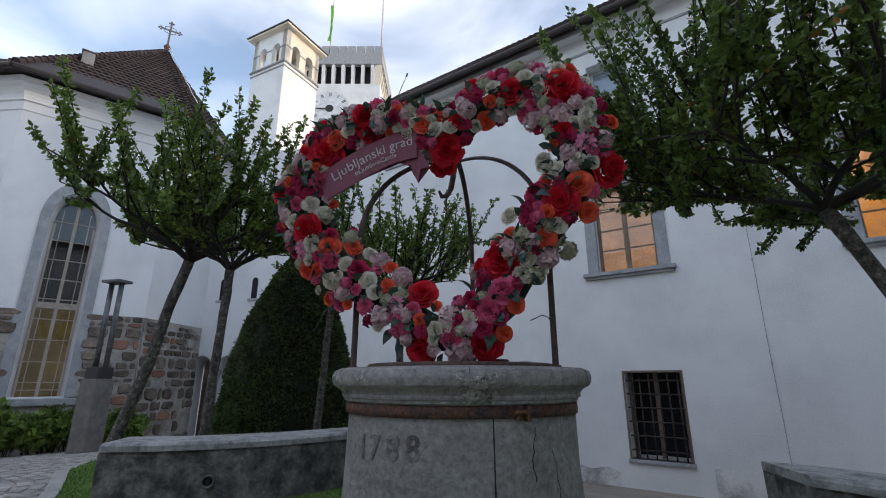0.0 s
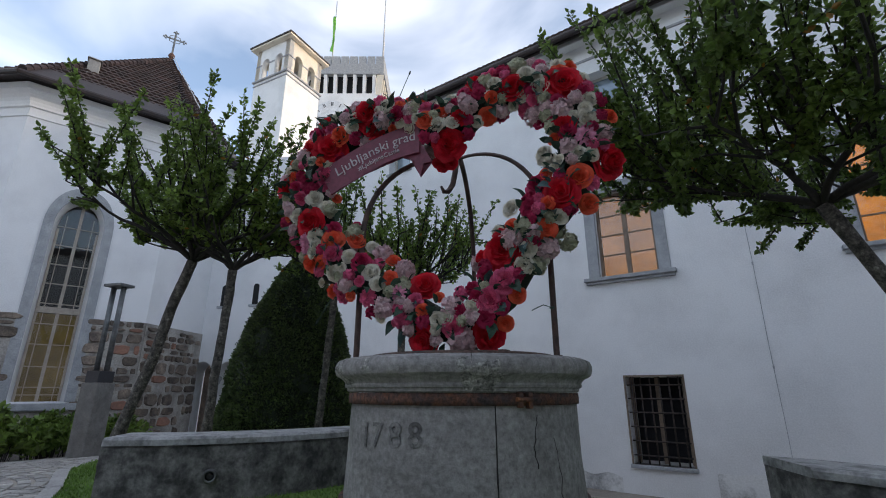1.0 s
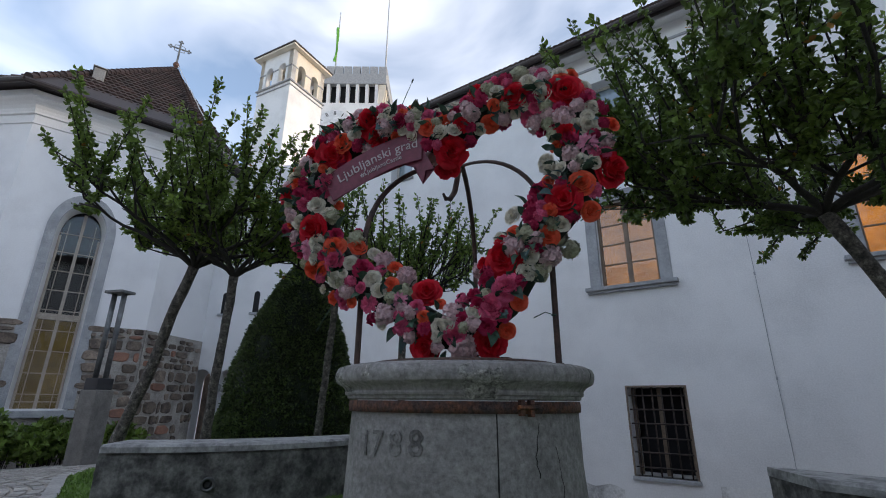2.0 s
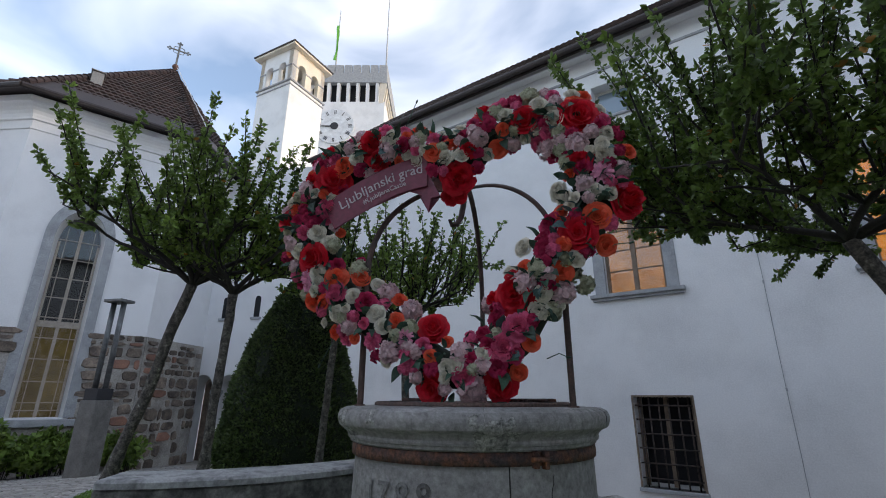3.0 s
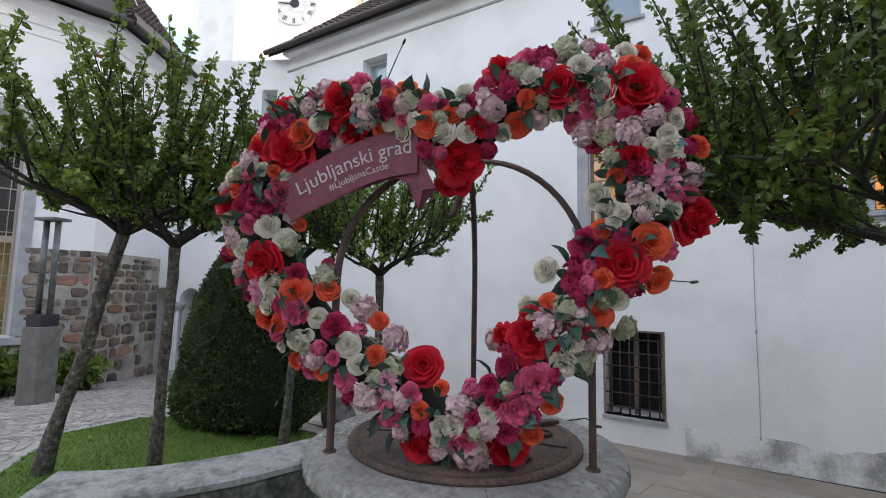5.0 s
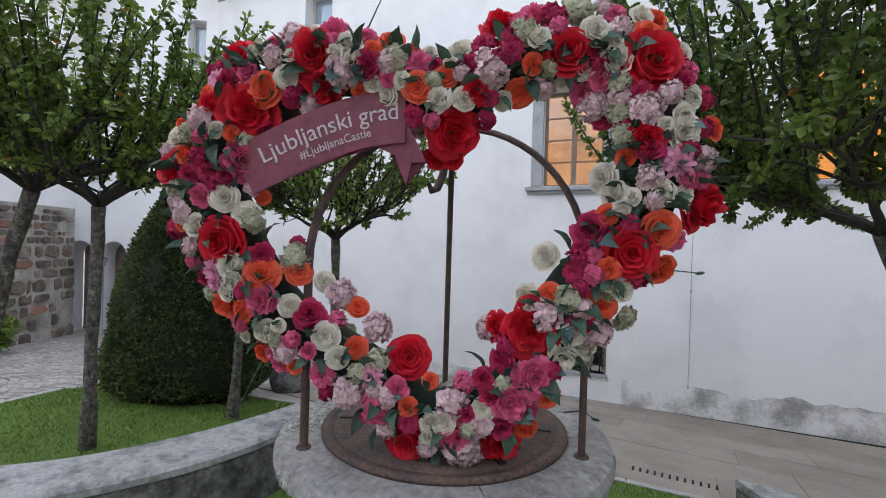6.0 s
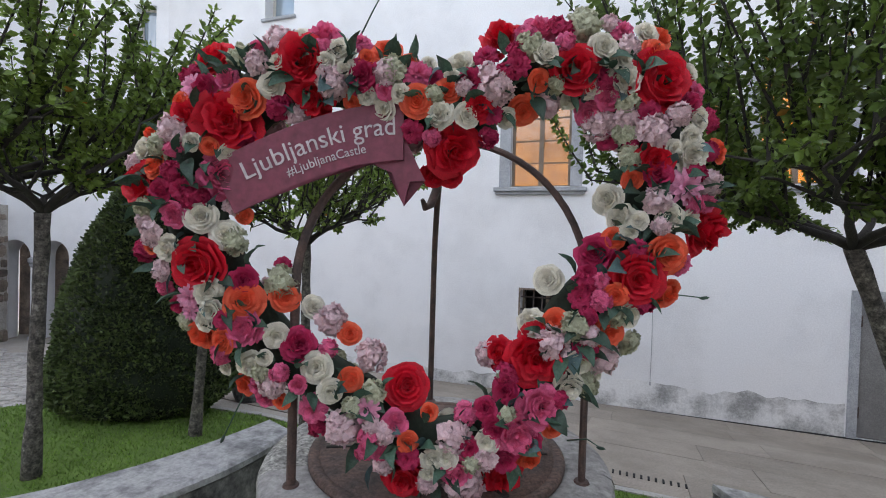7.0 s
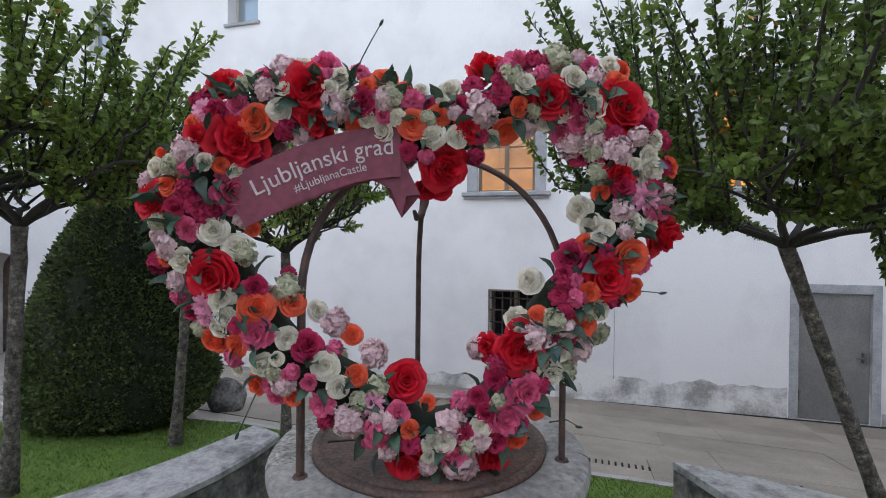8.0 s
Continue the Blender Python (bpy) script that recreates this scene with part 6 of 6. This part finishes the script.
def bloom(name, kind, mat, seed):
    """A flower of unit radius that faces +z."""
    rng = random.Random(seed)
    verts, faces = [], []
    if kind in ("peony", "rose"):
        layers = ((3, 0.10, 0.62), (4, 0.20, 0.66), (5, 0.33, 0.64), (5, 0.47, 0.56), (6, 0.62, 0.42), (7, 0.76, 0.22)) if kind == "rose" else ((4, 0.10, 0.66), (5, 0.22, 0.70), (6, 0.36, 0.70), (7, 0.50, 0.62), (8, 0.64, 0.46), (8, 0.78, 0.20), (7, 0.84, -0.02))
        loose = 1.2 if kind == "rose" else 3.2
        ball = bmesh.new()
        bmesh.ops.create_icosphere(ball, subdivisions=2, radius=0.5)
        verts += [(v.co.x, v.co.y, v.co.z * 0.55 + 0.02) for v in ball.verts]
        faces += [tuple(v.index for v in f_.verts) for f_ in ball.faces]
        ball.free()
        for j, (count, rho, lip) in enumerate(layers):
            o = rng.uniform(0, 6.28)
            k = j / (len(layers) - 1)
            for i in range(count):
                cup_petal(verts, faces, o + 2 * math.pi * i / count + rng.uniform(-0.15, 0.15) * loose, (2.2 if j < 2 else 1.75) * math.pi / count * 0.62 + 0.12, rho * rng.uniform(1 - 0.06 * loose, 1 + 0.05 * loose), -0.30 - 0.10 * k, lip + rng.uniform(-0.04, 0.04) * loose, (0.015 + 0.17 * k) * rng.uniform(0.8, 1.25), rng, 0.022 * loose)
    elif kind == "carnation":
        for ring_ in range(5):
            count = 15 - ring_ * 2
            o = rng.uniform(0, 6)
            for k in range(count):
                petal(verts, faces, o + 2 * math.pi * k / count + rng.uniform(-0.2, 0.2), 1.35 - ring_ * 0.29 + rng.uniform(-0.15, 0.15), 0.05, 0.88 - ring_ * 0.10, 0.20, 0.2, 0.25, rng, 0.16, -0.05 + ring_ * 0.05)
    elif kind == "dahlia":
        for ring_ in range(4):
            count = 12 - ring_ * 2
            o = rng.uniform(0, 6)
            for k in range(count):
                petal(verts, faces, o + 2 * math.pi * k / count + rng.uniform(-0.1, 0.1), 1.45 - ring_ * 0.36, 0.06, 1.0 - ring_ * 0.14, 0.15, 0.1, 0.1, rng, 0.05, -0.05 + ring_ * 0.06)
    elif kind == "hydrangea":
        ball = bmesh.new()
        bmesh.ops.create_icosphere(ball, subdivisions=2, radius=0.66)
        verts += [(v.co.x, v.co.y, v.co.z * 0.75) for v in ball.verts]
        faces += [tuple(v.index for v in f_.verts) for f_ in ball.faces]
        ball.free()
        for k in range(17):
            a, ph = rng.uniform(0, 2 * math.pi), math.acos(rng.uniform(0.0, 1.0))
            d = Vector((math.sin(ph) * math.cos(a), math.sin(ph) * math.sin(a), math.cos(ph) * 0.75))
            q = d.to_track_quat("Z", "Y").to_matrix()
            lv, lf = [], []
            o = rng.uniform(0, 6)
            for j in range(4):
                petal(lv, lf, o + j * math.pi / 2, 1.22 + rng.uniform(-0.25, 0.25), 0.02, 0.50, 0.25, 0.25, 0.15, rng, 0.13)
            base = len(verts)
            verts += [tuple(q @ Vector(v) + d * 0.74 * rng.uniform(0.85, 1.25)) for v in lv]
            faces += [tuple(i + base for i in f_) for f_ in lf]
    return pieces_mesh(verts, faces, name, mat, True)


KINDS = {
    "red_peony": [bloom("red_peony", "peony", M_RED, 1), bloom("red_peony", "peony", M_RED, 2), bloom("red_rose", "rose", M_RED, 3)],
    "orange_rose": [bloom("orange_rose", "rose", M_ORANGE, 4), bloom("orange_rose", "rose", M_ORANGE, 5)],
    "cream_rose": [bloom("cream_rose", "rose", M_CREAMP, 6), bloom("cream_rose", "rose", M_CREAMP, 7), bloom("cream_rose", "peony", M_CREAMP, 8)],
    "pink_peony": [bloom("pink_peony", "carnation", M_PINK, 9), bloom("pink_peony", "peony", M_PINK, 10), bloom("pink_peony", "dahlia", M_PINKPALE, 20)],
    "magenta_carnation": [bloom("magenta_carnation", "carnation", M_MAGENTA, 11), bloom("magenta_peony", "peony", M_MAGENTA, 12)],
    "blush_hydrangea": [bloom("blush_hydrangea", "hydrangea", M_BLUSH, 13), bloom("blush_hydrangea", "hydrangea", M_BLUSH, 14)],
    "green_hydrangea": [bloom("green_hydrangea", "hydrangea", M_GREENISH, 15)],
    "small_bloom": [bloom("small_bloom", "hydrangea", M_MAGENTA, 16), bloom("small_bloom", "hydrangea", M_PINK, 17)],
}


def ribbon(s):
    """Middle line of the ribbon sign: place along and height."""
    return (-0.785 + 0.60 * s, 2.805 + 0.235 * math.sin(s * 1.45) - 0.03 * s)


def on_sign(u, z, more=0.0):
    s = (u + 0.785) / 0.60
    return 0.06 < s < 1.12 and abs(z - ribbon(s)[1]) < 0.10 + more


placed = []
frng = random.Random(40)


def nearest(u, z):
    best = (9, 0, 0, 0)
    for i in range(160):
        a, b, r = line_at(i / 160)
        d = math.hypot(a - u, b - z)
        if d < best[0]:
            best = (d, a, b, r)
    return best


def put_flower(kind, u, z, r, back=None):
    d, a, b, rr = nearest(u, z)
    if d > rr * 1.3:
        u, z, d = a + (u - a) * rr * 1.3 / d, b + (z - b) * rr * 1.3 / d, rr * 1.3
    s = min(1.3, d / max(rr, 0.05))
    dep = -0.075 + 0.085 * s * s if back is None else back
    ou, oz = (u - a) / max(d, 1e-4) * min(1.1, s), (z - b) / max(d, 1e-4) * min(1.1, s)
    facing = (-HN + HU * (ou * 0.75 + frng.uniform(-0.25, 0.25)) + Vector((0, 0, oz * 0.6 + frng.uniform(-0.2, 0.2)))).normalized()
    if back is not None:
        facing = (HN + HU * ou + Vector((0, 0, oz))).normalized()
    m = Matrix.Translation(on_heart(u, z, dep + 0.35 * r)) @ facing.to_track_quat("Z", "Y").to_matrix().to_4x4() @ pose(0, 0, 0, 0, 0, frng.uniform(0, 360)) @ Matrix.Diagonal((r, r, r * frng.uniform(0.8, 1.0), 1))
    part(kind, frng.choice(KINDS[kind]), None, heart, at=m)
    placed.append((u, z, r))


for kind, spots in (("red_peony", RED), ("orange_rose", ORANGE), ("cream_rose", CREAM), ("pink_peony", PINK), ("magenta_carnation", MAGENTA), ("blush_hydrangea", BLUSH), ("green_hydrangea", GREENISH)):
    for u, z, r in spots:
        put_flower(kind, u, z, r * (1.36 if kind == "red_peony" else 1.20))
# smaller blooms fill the spaces
tries = 0
filled = 0
while tries < 6000 and filled < 140:
    tries += 1
    a, b, r = line_at(frng.random())
    th, q = frng.uniform(0, 6.283), math.sqrt(frng.random()) * 1.0
    u, z = a + math.cos(th) * q * r, b + math.sin(th) * q * r
    if on_sign(u, z) or any(math.hypot(u - x, z - y) < s * 0.62 + 0.016 for x, y, s in placed) or z < 1.84:
        continue
    k = frng.choices(["small_bloom", "blush_hydrangea", "magenta_carnation", "cream_rose", "pink_peony", "green_hydrangea", "orange_rose"], [4, 2, 2, 3, 2, 3, 2])[0]
    put_flower(k, u, z, frng.uniform(0.030, 0.046))
    filled += 1
# back of the wreath
for i in range(70):
    a, b, r = line_at((i + 0.5) / 70)
    o = frng.uniform(-0.5, 0.5) * r
    if b < 1.9:
        continue
    put_flower(frng.choice(["blush_hydrangea", "cream_rose", "pink_peony", "green_hydrangea"]), a + o, b + frng.uniform(-0.5, 0.5) * r, frng.uniform(0.045, 0.065), 0.14)

# silk leaves
def silk_leaf(seed, mat, wide):
    rng = random.Random(seed)
    verts, faces = [], []
    n = 7
    for i in range(n + 1):
        t = i / n
        w = wide * math.sin(math.pi * (0.06 + 0.94 * t) ** 0.8) * (1 if i < n else 0)
        for s in (-1, 0, 1):
            verts.append((t, s * w, 0.16 * math.sin(t * 2.4) - 0.10 * t * t + (0.10 * w / wide if s else 0) + 0.02 * rng.uniform(-1, 1)))
    for i in range(n):
        for s in (0, 1):
            k = i * 3 + s
            faces.append((k, k + 3, k + 4, k + 1))
    return pieces_mesh(verts, faces, "leaf", mat, True)


LEAVES = [silk_leaf(1, M_ARTLEAF, 0.24), silk_leaf(2, M_ARTLEAF, 0.30), silk_leaf(3, M_BLUELEAF, 0.30), silk_leaf(4, M_ARTLEAF, 0.18)]
for i in range(380):
    a, b, r = line_at(frng.random())
    th = frng.uniform(0, 6.283)
    q = frng.uniform(0.1, 0.82)
    u, z = a + math.cos(th) * q * r, b + math.sin(th) * q * r
    if z < 1.82 or on_sign(u, z, 0.05) or b + math.sin(th) * q * r > 3.27:
        continue
    out = (HU * math.cos(th) + Vector((0, 0, math.sin(th)))) * (0.4 + 0.5 * q) - HN * frng.uniform(0.1, 0.8)
    ln = frng.uniform(0.06, 0.105)
    m = Matrix.Translation(on_heart(u, z, 0.085 * q * q - 0.050)) @ out.normalized().to_track_quat("X", "Z").to_matrix().to_4x4() @ pose(0, 0, 0, frng.uniform(-70, 70), 0, 0) @ Matrix.Diagonal((ln, ln, ln, 1))
    part("leaf", LEAVES[0] if q < 0.3 else frng.choice(LEAVES), None, heart, at=m)
# stray stems that stick out of the wreath
for u, z, du, dz in ((-0.36, 3.32, 0.10, 0.16), (0.66, 2.46, 0.16, 0.03), (-0.72, 2.10, -0.05, -0.14), (0.40, 1.98, 0.10, 0.0)):
    bm = bmesh.new()
    p0, p1 = on_heart(u, z, 0.03), on_heart(u + du, z + dz, -0.02)
    tube(bm, [p0, p0.lerp(p1, 0.5) + Vector((0.01, 0, 0.02)), p1], [0.003, 0.0025, 0.002], 5)
    d = (p1 - p0).normalized()
    bmesh.ops.create_icosphere(bm, subdivisions=1, radius=0.009, matrix=Matrix.Translation(p1) @ d.to_track_quat("Z", "Y").to_matrix().to_4x4() @ Matrix.Diagonal((0.7, 0.7, 1.8, 1)))
    part("stem", bm, M_ARTLEAF, heart, smooth=True)

# ribbon sign in the heart
sign = thing("ribbon_sign", "wine-red ribbon-shaped sign with pale lettering in the wreath", "sign")


n = 22
rows_ = []
for i in range(n + 1):
    s = i / n
    u, z = ribbon(s)
    u2, z2 = ribbon(s + 0.01)
    t = Vector((u2 - u, z2 - z)).normalized()
    h = 0.094
    rows_.append([((u - t.y * k * h), (z + t.x * k * h)) for k in (-1, 1)])
pts = [r[0] for r in rows_] + [r[1] for r in reversed(rows_)]
def flat_panel(outline, y0, y1):
    bm = bmesh.new()
    f0 = [bm.verts.new(on_heart(u, z, y0)) for u, z in outline]
    f1 = [bm.verts.new(on_heart(u, z, y1)) for u, z in outline]
    a, b = bm.faces.new(f0), bm.faces.new(list(reversed(f1)))
    k = len(outline)
    for i in range(k):
        bm.faces.new((f0[i], f1[i], f1[(i + 1) % k], f0[(i + 1) % k]))
    bmesh.ops.triangulate(bm, faces=[a, b], ngon_method="EAR_CLIP")
    return bm


part("panel", flat_panel(pts, -0.030, -0.018), M_SIGN, sign)
part("ribbon_tail", flat_panel([(-0.328, 3.045), (-0.211, 3.048), (-0.165, 2.958), (-0.11, 2.851), (-0.162, 2.846), (-0.179, 2.764), (-0.221, 2.873), (-0.314, 2.913)], -0.016, -0.005), M_SIGN, sign)


def lettering(text, size, s0, s1, lift):
    cu = bpy.data.curves.new("words", "FONT")
    cu.body, cu.size, cu.extrude = text, size, 0.0012
    tmp = bpy.data.objects.new("words_text", cu)
    scene.collection.objects.link(tmp)
    me = bpy.data.meshes.new_from_object(tmp.evaluated_get(bpy.context.evaluated_depsgraph_get()))
    bpy.data.objects.remove(tmp)
    wide = max(v.co.x for v in me.vertices)
    for v in me.vertices:
        s = s0 + (s1 - s0) * v.co.x / wide
        u, z = ribbon(s)
        u2, z2 = ribbon(s + 0.01)
        t = Vector((u2 - u, z2 - z)).normalized()
        q = lift + v.co.y
        v.co = on_heart(u - t.y * q, z + t.x * q, -0.0325 - v.co.z)
    me.materials.clear()
    me.materials.append(M_LETTER)
    part("lettering", me, None, sign, text)


lettering("Ljubljanski grad", 0.086, 0.12, 0.955, -0.010)
lettering("#LjubljanaCastle", 0.042, 0.33, 0.78, -0.060)
